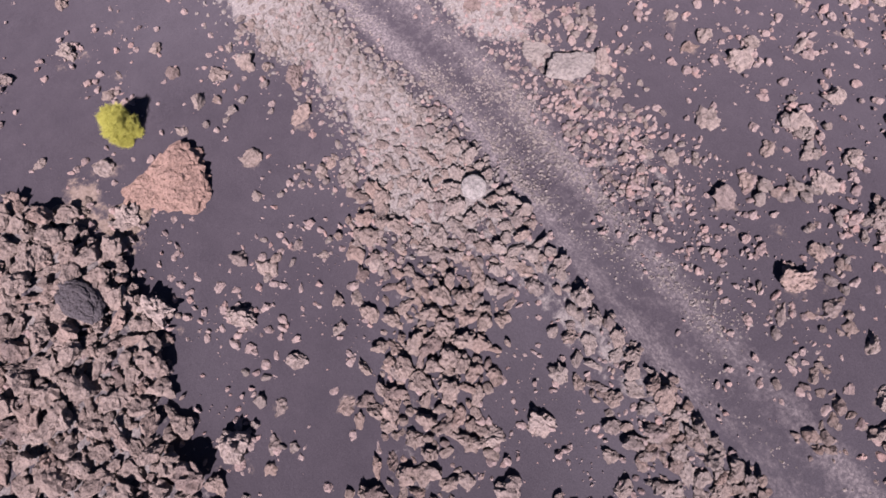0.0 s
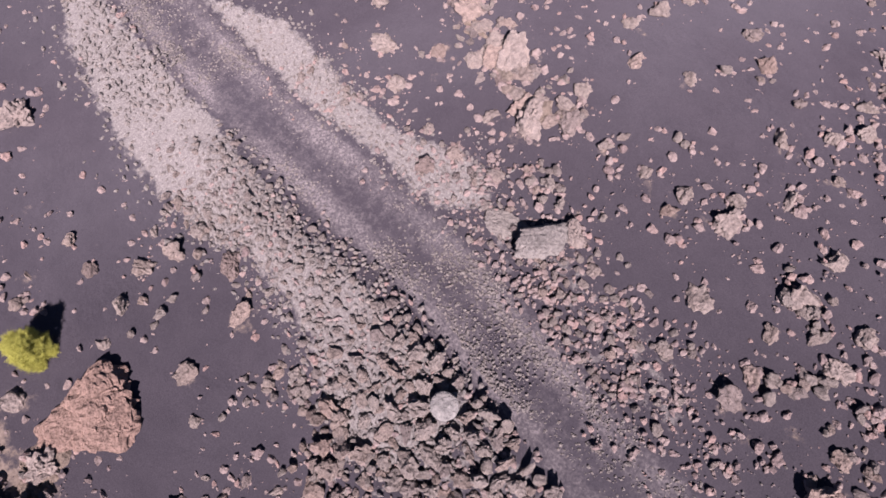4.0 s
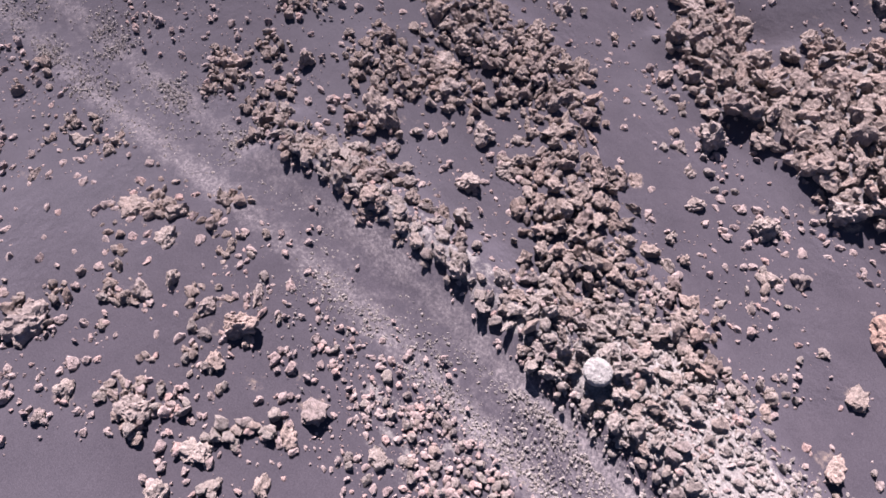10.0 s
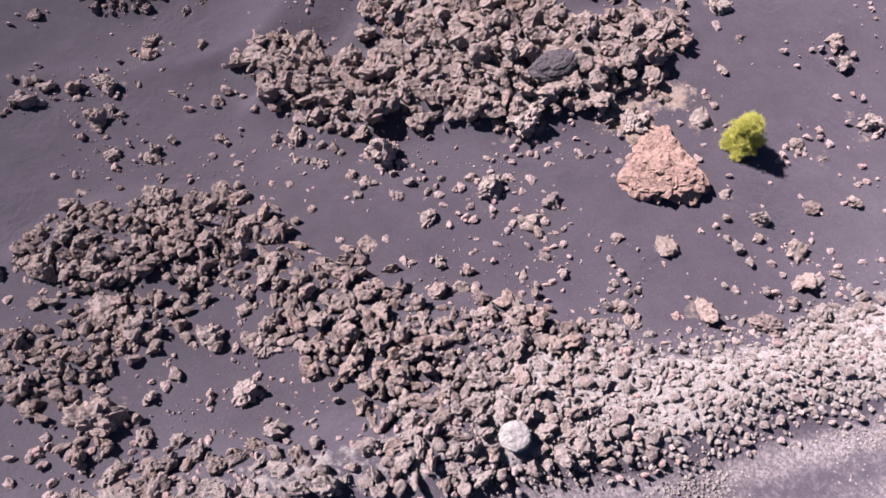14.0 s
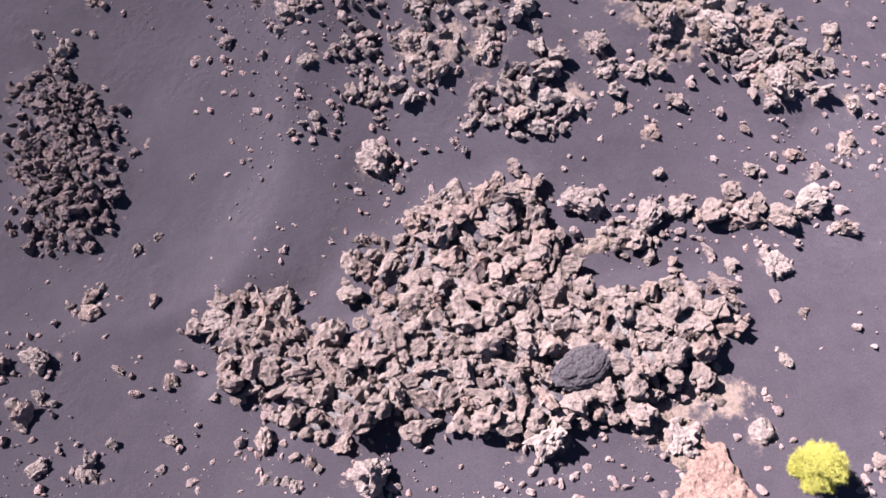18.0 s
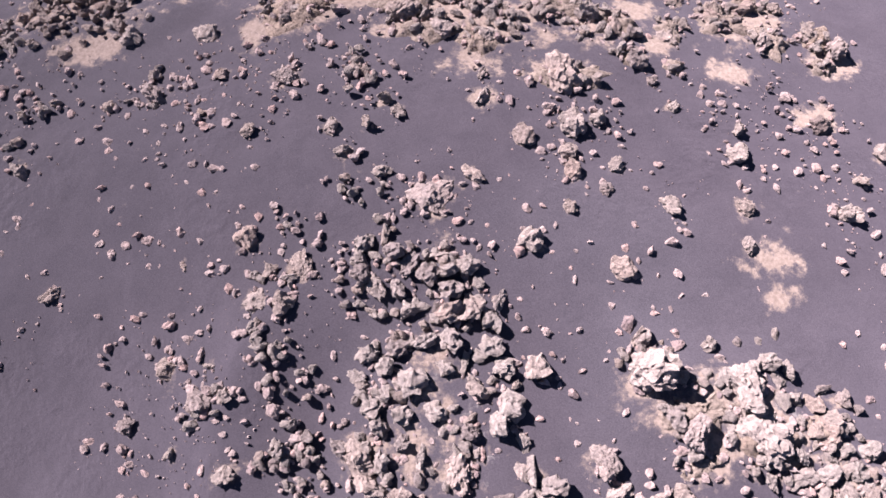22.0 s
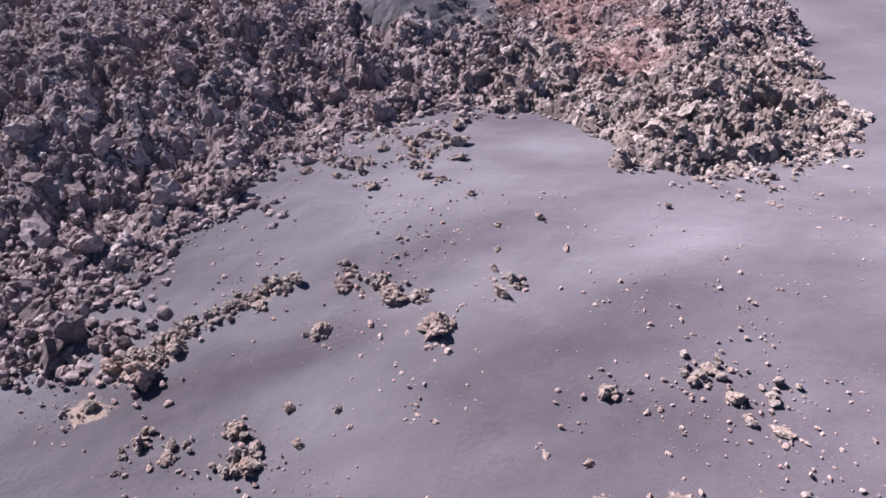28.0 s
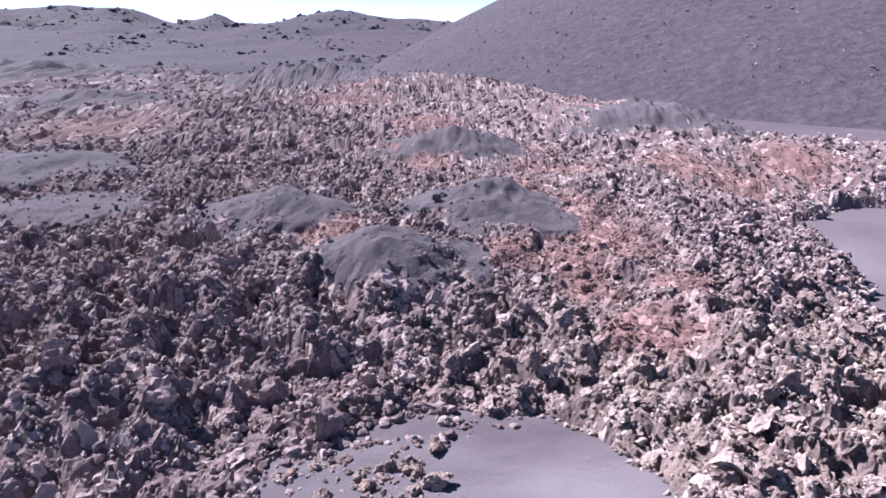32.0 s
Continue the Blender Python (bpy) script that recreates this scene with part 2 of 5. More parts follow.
def lava_material():
    """Clinker: dark brown to tan crusts, red cinder parts, and ash lying on the domes."""
    mat, nt, bsdf = nodes_of("clinker_lava")
    where = place_of(nt)
    pick = sums(nt, "MODULO", sums(nt, "ADD", nt.nodes.new("ShaderNodeNewGeometry").outputs["Random Per Island"], value_of(nt, "cell")), 1.0)
    mid, fine = noise_of(nt, where, 0.3, 6, 0.7), noise_of(nt, where, 0.06, 4, 0.7)
    col = ramp(nt, pick, [(0.0, (0.092, 0.071, 0.072)), (0.45, (0.200, 0.157, 0.152)), (0.8, (0.285, 0.234, 0.224)), (1.0, (0.345, 0.296, 0.277))])
    tan = ramp(nt, pick, [(0.0, (0.108, 0.086, 0.076)), (0.5, (0.19, 0.154, 0.132)), (1.0, (0.31, 0.265, 0.230))])
    red = ramp(nt, pick, [(0.0, (0.118, 0.073, 0.067)), (0.6, (0.20, 0.127, 0.115)), (1.0, (0.30, 0.212, 0.189))])
    patch = sums(nt, "MULTIPLY", sums(nt, "SUBTRACT", noise_of(nt, where, 1.7, 5, 0.6), 0.5), 1.2)
    for name, tint in (("tan", tan), ("red", red)):
        col = mix(nt, ramp(nt, sums(nt, "ADD", value_of(nt, name), patch), [(0.25, (0, 0, 0)), (0.8, (1, 1, 1))]), col, tint)
    col = mix(nt, 0.8, col, ramp(nt, mid, [(0.3, (0.45, 0.43, 0.43)), (0.5, (1.0, 1.0, 1.0)), (0.7, (1.5, 1.45, 1.4))]), "MULTIPLY")
    col = mix(nt, 0.5, col, ramp(nt, fine, [(0.3, (0.5, 0.5, 0.5)), (0.68, (1.4, 1.4, 1.4))]), "MULTIPLY")
    ash = ramp(nt, fine, [(0.3, (0.052, 0.048, 0.054)), (0.7, (0.108, 0.100, 0.106))])
    col = mix(nt, ramp(nt, sums(nt, "ADD", value_of(nt, "ash"), sums(nt, "MULTIPLY", patch, 0.5)), [(0.4, (0, 0, 0)), (0.6, (1, 1, 1))]), col, ash)
    nt.links.new(col, bsdf.inputs["Base Color"])
    a = bump(nt, bsdf, mid, 1.0, 0.14)
    bump(nt, bsdf, fine, 0.8, 0.03, a)
    return mat


def cinder_material():
    """Loose dark cinders, mottled at several scales."""
    mat, nt, bsdf = nodes_of("cinders")
    where = place_of(nt)
    wide, mid, fine = noise_of(nt, where, 14.0, 8, 0.7), noise_of(nt, where, 2.6, 8, 0.75), noise_of(nt, where, 0.7, 4, 0.7)
    col = ramp(nt, wide, [(0.3, (0.040, 0.037, 0.046)), (0.7, (0.074, 0.068, 0.081))])
    col = mix(nt, 0.55, col, ramp(nt, mid, [(0.38, (0.030, 0.027, 0.034)), (0.5, (0.057, 0.052, 0.062)), (0.66, (0.108, 0.099, 0.112))]))
    nt.links.new(col, bsdf.inputs["Base Color"])
    a = bump(nt, bsdf, mid, 0.8, 1.2)
    bump(nt, bsdf, fine, 0.6, 0.3, a)
    return mat


LAVA = lava_material()
CINDER = cinder_material()


# ---- ground ----
# heights of soft swells on a net of places, row by row from the south
SOUTH_SWELLS = [
    [0.38, 0.34, -0.11, 0.07, 0.02],
    [0.5, 1.35, 1.34, 0.58, 0.03],
    [0.22, 0.41, -0.04, -0.27, -0.21],
    [0.47, 0.24, 0.12, 0.12, -0.55],
    [-0.39, -1.16, -0.1, 0.37, -0.66],
    [-0.87, -0.7, 0.63, 0.32, -0.32],
    [-0.03, 0.74, 1.68, 0.51, 0.62],
    [0.4, 0.29, 0.97, 0.88, 0.37],
]
NORTH_SWELLS = [
    [0.25, 0.44, -0.51, -1.2, -0.5],
    [-0.61, -0.51, -0.94, -0.12, 0.92],
    [-1.4, -1.26, 0.26, 0.64, 0.85],
    [-0.4, -0.09, 0.65, 0.16, -0.27],
    [0.2, 0.46, 0.29, 0.0, -0.34],
]
SWELLS = [(-16 + 9 * j, -14 + 9 * i, 7.5, v) for i, row in enumerate(SOUTH_SWELLS) for j, v in enumerate(row)]
SWELLS += [(-22 + 13 * j, 56 + 12 * i, 11.0, v) for i, row in enumerate(NORTH_SWELLS) for j, v in enumerate(row)]


# the brow of an ash bank above the hollow
BANK_Y, BANK_X = (23.2, 24.0, 24.8, 26.5, 29.0, 31.5, 34.0, 36.0, 38.0), (-9.4, -7.2, -5.8, -4.7, -3.8, -3.5, -3.5, -2.2, -1.2)


def ground(x, y):
    """Height of the ash ground."""
    x, y = np.asarray(x, float), np.asarray(y, float)
    z = np.full(x.shape, -1.3)
    for a, b, size, high in SWELLS:
        z = z + high * np.exp(-((x - a) ** 2 + (y - b) ** 2) / (2 * size * size))
    off = x - np.interp(y, BANK_Y, BANK_X)
    lee = np.exp(np.minimum(off + 1.3, 0) / 3.5) * (1 - smooth_step(-1.6, 2.6, off))
    return z + 0.95 * (lee - 0.3) * smooth_step(22.0, 25.0, y) * (1 - smooth_step(35.5, 38.5, y)) * smooth_step(-14, -8, off)


ROAD = [(-60.0, -2.0), (-40.0, 0.6), (-28.0, 1.8), (-18.2, 2.6), (-13.7, 3.3), (-10.0, 3.8), (-6.8, 4.3), (-3.9, 4.5), (-0.6, 4.6), (4.3, 4.7), (9.5, 5.4), (14.1, 6.3), (19.9, 6.9), (25.4, 7.4), (60.0, 13.0)]
LAVA_EDGE = [(-400.0, 100.0), (-90.0, 96.0), (-39.9, 92.9), (-19.2, 84.1), (-14.1, 81.3), (-11.4, 81.3), (-10.8, 84.5), (-10.9, 87.8), (-8.9, 90.3), (-6.3, 93.1), (-3.8, 96.2), (-0.8, 98.5), (2.0, 101.7), (4.6, 103.7), (10.4, 104.9), (16.6, 104.9), (18.9, 102.4), (20.7, 96.6), (24.1, 93.8), (29.3, 95.0), (35.3, 97.9), (39.5, 99.1), (41.6, 109.1), (46.0, 122.4), (54.0, 146.5), (62.0, 151.4), (95.0, 152.0), (99.0, 184.0), (89.0, 194.5), (74.0, 198.0), (76.0, 214.0), (80.0, 232.0), (40.0, 310.0), (-10.0, 400.0), (-70.0, 420.0), (-150.0, 410.0), (-260.0, 390.0), (-500.0, 380.0)]


def lava_gap(x, y):
    """How far outside the lava field a place lies."""
    return edge_distance(x, y, LAVA_EDGE) * np.where(inside(x, y, LAVA_EDGE), -1, 1)


SOIL = {
    "pale": [(-10.7, 68.4), (-8.5, 69.6), (-4.1, 68.1), (-1.5, 66.9), (1.3, 65.4), (3.1, 65.1), (0.8, 64.5), (-0.6, 64.1), (-2.2, 63.4), (-1.8, 62.0), (-3.1, 63.1), (-3.0, 64.0), (-6.0, 64.4), (-9.2, 66.9)],
    "pale2": [(3.6, 65.2), (5.3, 65.5), (7.2, 64.1), (6.9, 63.6), (5.2, 63.9)],
    "pale3": [(-11.2, 53.8), (-9.5, 54.5), (-8.9, 56.6), (-6.9, 54.6), (-5.1, 53.9), (-3.3, 53.1), (-3.5, 52.1), (-6.1, 52.3), (-8.5, 51.5), (-10.2, 51.2)],
    "pale4": [(-0.1, 50.8), (0.9, 51.7), (2.8, 51.8), (3.5, 50.8), (3.0, 48.4), (1.3, 48.6), (0.5, 49.5)],
    "pale5": [(3.8, 50.3), (5.9, 50.3), (7.3, 48.0), (9.0, 46.9), (8.2, 46.5), (5.5, 47.9)],
}


SOUTH_WISPS = [
    (6.4, 18.7, 0.7), (7.6, 19.3, 0.7), (9.2, 31.9, 0.7), (8.2, 33.0, 0.7), (7.3, 33.7, 0.6), (12.1, 36.2, 0.4), (12.2, 37.1, 0.6), (15.2, 42.5, 0.5), (6.5, 44.4, 0.6),
    (12.5, 44.4, 0.6), (3.6, 44.8, 0.6), (9.2, 44.9, 0.4), (17.0, 45.0, 0.6), (10.2, 45.5, 0.6), (6.2, 45.8, 0.6), (4.3, 46.1, 0.7), (11.1, 46.7, 0.6), (2.2, 46.7, 0.7),
    (0.9, 46.7, 0.7), (13.6, 46.7, 0.8), (-3.1, 47.2, 0.8), (15.0, 47.3, 0.6), (10.0, 47.5, 0.6), (-9.7, 47.4, 0.7), (-1.3, 47.9, 0.8), (-2.9, 48.0, 0.8), (6.7, 49.3, 0.7),
    (11.4, 49.5, 0.4), (5.8, 49.5, 0.5),
]
NORTH_WISPS = [
    (-0.3, 49.6, 0.6), (-5.1, 49.8, 0.6), (-11.5, 49.2, 0.8), (-7.9, 50.2, 0.7), (8.5, 50.8, 0.4), (17.6, 54.4, 0.6), (16.4, 55.3, 0.4), (7.4, 56.4, 0.5), (14.7, 56.4, 0.4),
    (13.6, 56.9, 0.5), (11.9, 57.1, 0.4), (10.9, 57.2, 0.5), (16.1, 57.5, 0.3), (6.2, 57.9, 0.5), (12.7, 58.4, 0.3), (5.0, 58.7, 0.4), (9.4, 58.8, 0.4), (3.3, 59.1, 0.5),
    (1.9, 60.2, 0.6), (-0.4, 60.8, 0.4), (4.7, 61.5, 0.4), (2.5, 62.0, 0.4), (16.7, 62.7, 0.5), (-2.3, 62.6, 0.6), (-9.1, 78.3, 0.6), (-7.8, 80.7, 0.9), (-6.6, 81.5, 0.7),
    (-2.4, 84.1, 0.5), (-1.1, 84.7, 0.4),
]


# free-standing boulders: x, y, size
TRACK_NORTH = [(8.8, 18.1, 0.9), (9.1, 10.3, 1.04), (7.3, 10.9, 1.05), (4.8, 10.8, 0.78), (6.6, 13.3, 0.83), (10.0, 14.1, 0.75), (12.0, 14.5, 0.67), (13.7, 14.7, 0.57), (9.1, 15.1, 0.58), (11.0, 12.9, 0.83), (10.9, 11.7, 0.98), (12.2, 12.0, 0.54), (13.1, 16.4, 0.49), (10.1, 20.3, 0.62), (15.1, 21.6, 0.74), (15.2, 20.6, 0.73), (2.3, 14.5, 0.93), (1.0, 16.0, 1.06), (2.5, 13.2, 0.64), (-1.3, 15.0, 0.84), (-3.4, 14.2, 0.64), (-1.0, 13.3, 0.54), (1.7, 12.6, 0.54), (-0.1, 12.9, 0.45), (-0.4, 12.3, 0.62), (-2.7, 17.9, 1.18), (-6.0, 19.3, 0.91), (-5.9, 18.1, 0.6), (-5.0, 17.9, 0.5), (-3.3, 16.8, 0.68), (-3.9, 17.2, 0.49)]
ARM_BOULDERS = [(-2.3, 16.1, 0.67), (3.0, 15.2, 0.67), (-13.7, 22.6, 1.06), (-13.6, 20.7, 1.03), (-17.2, 26.6, 0.63), (-16.5, 21.8, 1.15), (-15.9, 22.6, 0.75), (-14.9, 22.5, 0.74), (-12.3, 24.2, 0.87), (-11.3, 18.7, 0.8), (-8.9, 19.6, 0.51), (-10.0, 24.4, 0.55), (-9.2, 21.6, 0.53), (-4.4, 13.0, 1.33), (-3.4, 12.3, 0.7), (-6.5, 10.8, 1.08), (-7.1, 9.2, 1.19), (-11.1, 8.8, 1.71), (-9.8, 8.2, 0.62), (-11.6, 12.4, 0.95), (-8.1, 11.1, 0.92), (-7.3, 12.0, 0.6), (-9.2, 13.2, 0.62), (-10.5, 11.5, 0.93), (-10.6, 16.4, 1.14), (-14.1, 14.2, 0.9), (-12.2, 13.8, 0.9)]
PILE_BLOCKS = [(2.6, 18.6, 1.8), (6.4, 18.2, 1.2), (0.3, 11.1, 0.86), (5.0, 13.7, 0.47), (9.8, 13.4, 0.37), (8.6, 24.0, 0.76), (9.2, 23.4, 0.65)]
HOLLOW_STONES = [(-10.1, 38.3, 0.83), (-13.1, 37.1, 0.62), (-6.2, 35.6, 0.69), (-4.4, 32.4, 0.66), (-2.2, 28.7, 1.35), (-1.4, 27.6, 0.45), (-8.9, 29.2, 0.37), (-10.8, 30.8, 0.48), (-5.1, 29.9, 0.37), (-10.2, 27.0, 0.4), (-10.9, 26.6, 0.5), (-11.0, 22.1, 0.58), (-12.3, 24.9, 0.7), (-7.6, 23.3, 1.35), (4.5, 34.5, 0.86), (-0.1, 31.5, 0.84), (-0.6, 32.5, 1.21), (2.2, 36.1, 0.97), (2.1, 31.9, 1.12), (3.8, 31.8, 0.65), (1.7, 30.4, 0.74), (0.1, 26.5, 1.23), (2.9, 26.7, 0.8), (1.6, 23.1, 1.01), (-1.0, 23.3, 1.02), (2.5, 21.2, 1.31), (3.4, 21.8, 1.0), (0.5, 23.1, 0.85), (5.9, 21.2, 0.99), (7.1, 20.7, 0.74)]
RIDGE_BLOCKS = [(7.6, 34.1, 1.33), (10.2, 33.5, 1.42), (10.6, 32.1, 1.67), (8.6, 32.4, 1.12), (6.0, 31.9, 1.02), (4.9, 29.7, 1.27), (8.6, 29.5, 0.91), (7.3, 30.6, 0.74), (8.0, 30.8, 0.74), (6.3, 30.9, 1.1), (6.5, 30.0, 0.73), (6.6, 29.4, 0.55), (12.4, 30.0, 1.1), (13.9, 29.6, 0.83), (12.4, 32.1, 0.94), (13.3, 33.1, 0.57), (10.9, 28.4, 0.45), (15.4, 29.5, 1.1), (14.6, 27.8, 1.07), (15.3, 32.6, 0.76)]
FLAT_BLOCKS = [(4.8, 25.9, 1.57), (3.4, 25.0, 1.04), (7.5, 28.4, 0.72), (10.7, 26.9, 0.53), (7.5, 26.9, 0.5), (9.9, 25.3, 0.95), (11.3, 25.0, 1.04), (6.8, 25.2, 1.21), (7.9, 25.5, 0.87), (8.5, 25.2, 0.7), (10.7, 23.4, 1.27), (13.5, 24.6, 1.03), (12.5, 25.6, 1.56), (12.5, 27.4, 0.72), (13.3, 26.8, 0.71), (11.2, 21.7, 0.5), (6.6, 23.9, 0.52)]
SLOPE_STONES = [(1.9, 39.6, 1.52), (3.2, 40.2, 0.86), (4.9, 41.5, 0.8), (6.5, 41.8, 0.99), (7.4, 42.1, 0.64), (6.2, 40.9, 0.62), (6.3, 40.2, 0.7), (7.2, 39.6, 0.52), (6.0, 39.0, 0.48), (7.7, 40.4, 0.62), (9.1, 39.0, 0.78), (11.6, 39.0, 0.7), (15.1, 38.7, 1.06), (15.9, 39.9, 0.64), (17.1, 41.0, 0.65), (11.4, 37.7, 0.6), (7.3, 37.1, 0.83), (4.7, 38.0, 0.84), (11.8, 40.9, 0.81), (-1.0, 42.4, 0.57), (-0.7, 41.5, 0.57), (0.1, 42.4, 0.5), (1.1, 42.7, 0.51), (0.5, 40.6, 0.61), (-2.5, 44.7, 1.03), (-3.7, 42.7, 0.55), (-5.3, 43.7, 0.47), (-8.6, 44.6, 0.48), (-7.0, 44.7, 1.15), (-11.5, 42.6, 0.76)]
SLOPE_BLOCKS = [(-5.7, 38.6, 0.51), (-3.7, 39.0, 0.77), (-2.0, 37.9, 1.08), (-3.4, 37.1, 0.83), (-2.5, 36.8, 0.74), (-4.8, 35.4, 0.41), (2.1, 37.7, 0.83), (-5.1, 34.4, 0.81), (-4.3, 34.5, 0.49), (-7.5, 34.1, 0.65), (-6.1, 33.2, 0.4), (7.5, 35.0, 0.81)]
CREST_STONES = [(-5.4, 47.3, 1.0), (-8.1, 47.4, 0.79), (-4.7, 45.2, 0.51), (-0.2, 44.6, 0.71), (0.7, 43.3, 0.48), (3.9, 44.1, 0.5), (3.8, 43.1, 0.83), (6.5, 43.8, 1.54), (9.2, 44.6, 0.81), (10.7, 44.4, 0.59), (9.6, 43.8, 0.43), (10.1, 42.7, 0.45), (15.2, 42.1, 0.86), (12.1, 41.8, 0.56)]
CREST_BLOCKS = [(12.8, 47.0, 1.03), (14.2, 47.7, 0.9), (16.3, 49.6, 0.95), (15.5, 47.8, 0.62), (10.8, 46.1, 0.93), (11.4, 47.9, 0.53), (14.4, 45.9, 0.87), (16.3, 46.3, 0.74), (17.1, 45.5, 1.16), (8.3, 53.0, 0.66), (10.3, 49.1, 0.54), (19.3, 53.3, 0.52), (2.5, 50.7, 1.09), (2.4, 48.9, 0.9), (1.6, 47.2, 1.28), (2.7, 46.3, 0.98), (4.2, 45.7, 0.97), (5.1, 46.8, 0.58), (3.9, 47.4, 0.65), (6.5, 47.6, 0.73), (7.9, 46.8, 0.86), (8.8, 46.1, 0.71), (-0.8, 48.8, 0.74), (-2.5, 47.6, 1.29)]
NORTH_SLOPE = [(6.7, 70.7, 0.66), (1.5, 68.4, 1.63), (-0.4, 68.4, 0.82), (0.8, 67.0, 0.89), (1.9, 67.0, 0.79), (3.5, 66.5, 0.68), (7.6, 67.0, 0.79), (6.6, 67.3, 0.55), (9.1, 66.9, 0.59), (8.8, 65.4, 0.57), (11.5, 67.3, 0.44), (15.2, 70.1, 1.09), (12.4, 70.6, 0.62), (12.3, 72.2, 0.5), (10.8, 72.8, 0.65), (0.9, 74.8, 0.54), (-1.1, 74.0, 1.19), (-4.6, 74.9, 0.86), (-6.6, 74.5, 0.49), (-1.9, 76.0, 0.87), (1.4, 81.0, 1.11), (6.9, 80.0, 1.91), (4.9, 82.6, 1.58), (2.5, 83.8, 1.32), (10.2, 81.8, 1.14)]
LAVA_FOOT = [(14.0, 84.9, 0.92), (-7.0, 79.7, 1.65), (-2.0, 83.5, 1.01), (19.7, 72.4, 1.03), (17.3, 75.2, 0.66), (18.6, 74.1, 0.75), (13.8, 75.2, 0.88), (27.4, 89.5, 0.78), (1.9, 60.9, 0.71), (20.4, 59.5, 0.63), (10.3, 60.2, 0.62), (14.3, 58.4, 0.37), (20.0, 68.0, 0.41), (22.4, 67.8, 0.41), (24.3, 70.4, 0.5), (26.9, 70.4, 0.5), (4.8, 58.9, 0.66), (6.0, 58.1, 0.76), (-8.7, 80.6, 1.2), (-5.7, 81.4, 0.97)]
TREE_SIDE = [(13.9, 54.4, 0.79), (17.7, 54.2, 1.09), (9.5, 52.8, 0.56), (5.2, 53.8, 0.57), (20.0, 54.9, 0.61)]
ASH_BAY = [(9.3, 96.3, 1.33), (13.1, 88.1, 0.77), (10.7, 87.6, 0.55), (10.4, 85.3, 0.53), (9.6, 91.3, 0.6), (0.3, 76.8, 0.55), (2.5, 76.3, 0.45), (6.4, 95.6, 1.02), (8.0, 93.4, 0.99), (7.0, 93.9, 0.86), (5.4, 96.7, 0.9), (3.7, 93.1, 0.98), (2.8, 95.2, 0.73), (7.4, 96.7, 0.74), (6.3, 98.8, 0.9), (7.4, 100.2, 0.8), (8.4, 98.3, 0.8), (5.1, 100.7, 0.9), (7.1, 97.2, 0.7), (8.7, 100.6, 0.6), (4.2, 98.1, 1.1), (2.5, 99.7, 0.9), (3.3, 96.2, 0.8), (0.7, 97.0, 1.2), (-0.7, 95.7, 1.0), (1.4, 94.6, 0.7)]
SOUTH_A = [(-3.2, -10.5, 1.86), (0.1, -12.5, 1.74), (0.8, -11.5, 0.87), (0.0, -10.4, 1.06), (8.7, -8.8, 0.88), (8.9, -7.5, 0.86), (7.2, -6.1, 0.83), (8.7, -10.4, 0.67), (5.4, -7.0, 0.73), (1.5, -7.4, 0.72), (0.5, -9.0, 0.73), (-0.8, -7.6, 0.51), (-0.4, -5.7, 0.88), (-2.7, -5.1, 0.86), (-5.2, -6.0, 1.14), (-4.7, -7.9, 0.79), (0.6, -4.3, 0.67), (0.1, -3.5, 1.13), (1.8, -3.2, 0.67), (1.6, -2.4, 0.6), (3.2, -2.8, 0.48), (4.9, -2.6, 0.62), (4.8, -3.3, 0.49), (10.2, -2.7, 2.17), (6.5, -2.4, 1.16), (7.4, -1.2, 1.52), (8.6, -0.4, 0.76)]
SOUTH_B = [(15.2, -4.1, 1.23), (13.7, -3.0, 1.38), (18.6, -6.2, 1.46), (16.8, -8.0, 1.04), (14.4, 0.7, 1.05), (12.3, 1.4, 0.8), (12.5, -0.8, 0.83), (16.6, -0.5, 0.83), (-1.2, -1.0, 0.98), (-5.2, -2.6, 1.13), (-7.1, -3.2, 1.05), (-3.9, 0.4, 0.87), (-3.8, -0.5, 0.81), (-1.8, 0.9, 0.65), (-6.9, -0.8, 0.65), (-7.3, 0.4, 1.12), (-7.9, 1.3, 0.83), (-10.3, -1.2, 0.86), (-10.0, -0.3, 0.64), (-10.3, -6.8, 0.96), (-9.0, -4.4, 0.77), (-3.0, -3.3, 0.94), (-3.2, -1.8, 0.68), (-4.9, -3.9, 0.7), (-4.1, -2.7, 0.54)]
SOUTH_C = [(2.8, 0.6, 1.06), (8.1, 1.5, 0.82), (9.7, 1.7, 0.65), (6.4, 1.0, 0.64), (1.5, 0.9, 0.53), (8.3, 2.7, 0.89), (19.4, -3.4, 0.52), (15.2, -7.8, 0.44), (21.3, -8.4, 0.63), (13.8, -11.5, 0.92), (11.0, -10.6, 0.79), (5.7, -10.8, 0.78), (4.2, -9.9, 0.76), (2.3, -9.4, 0.64), (-10.8, -11.4, 0.93), (-9.8, -9.4, 0.7), (-6.2, -8.8, 0.44), (-8.2, -7.8, 0.68), (-9.3, -7.8, 0.78), (-10.5, -8.3, 0.59)]
SOUTH_D = [(-6.3, -11.0, 1.69), (-11.7, -4.4, 1.52), (-16.9, -1.8, 0.84), (-17.2, 0.1, 0.82), (-13.1, 0.1, 1.36), (-11.4, 0.2, 1.14), (2.0, -14.6, 1.04)]
SOUTH_E = [(-12.7, -12.1, 1.29), (-14.7, -11.9, 0.5), (-14.8, -10.7, 0.67), (-9.2, -10.8, 0.54), (-8.8, -5.3, 0.61), (-12.1, 1.1, 0.81), (-8.5, -0.0, 0.75)]
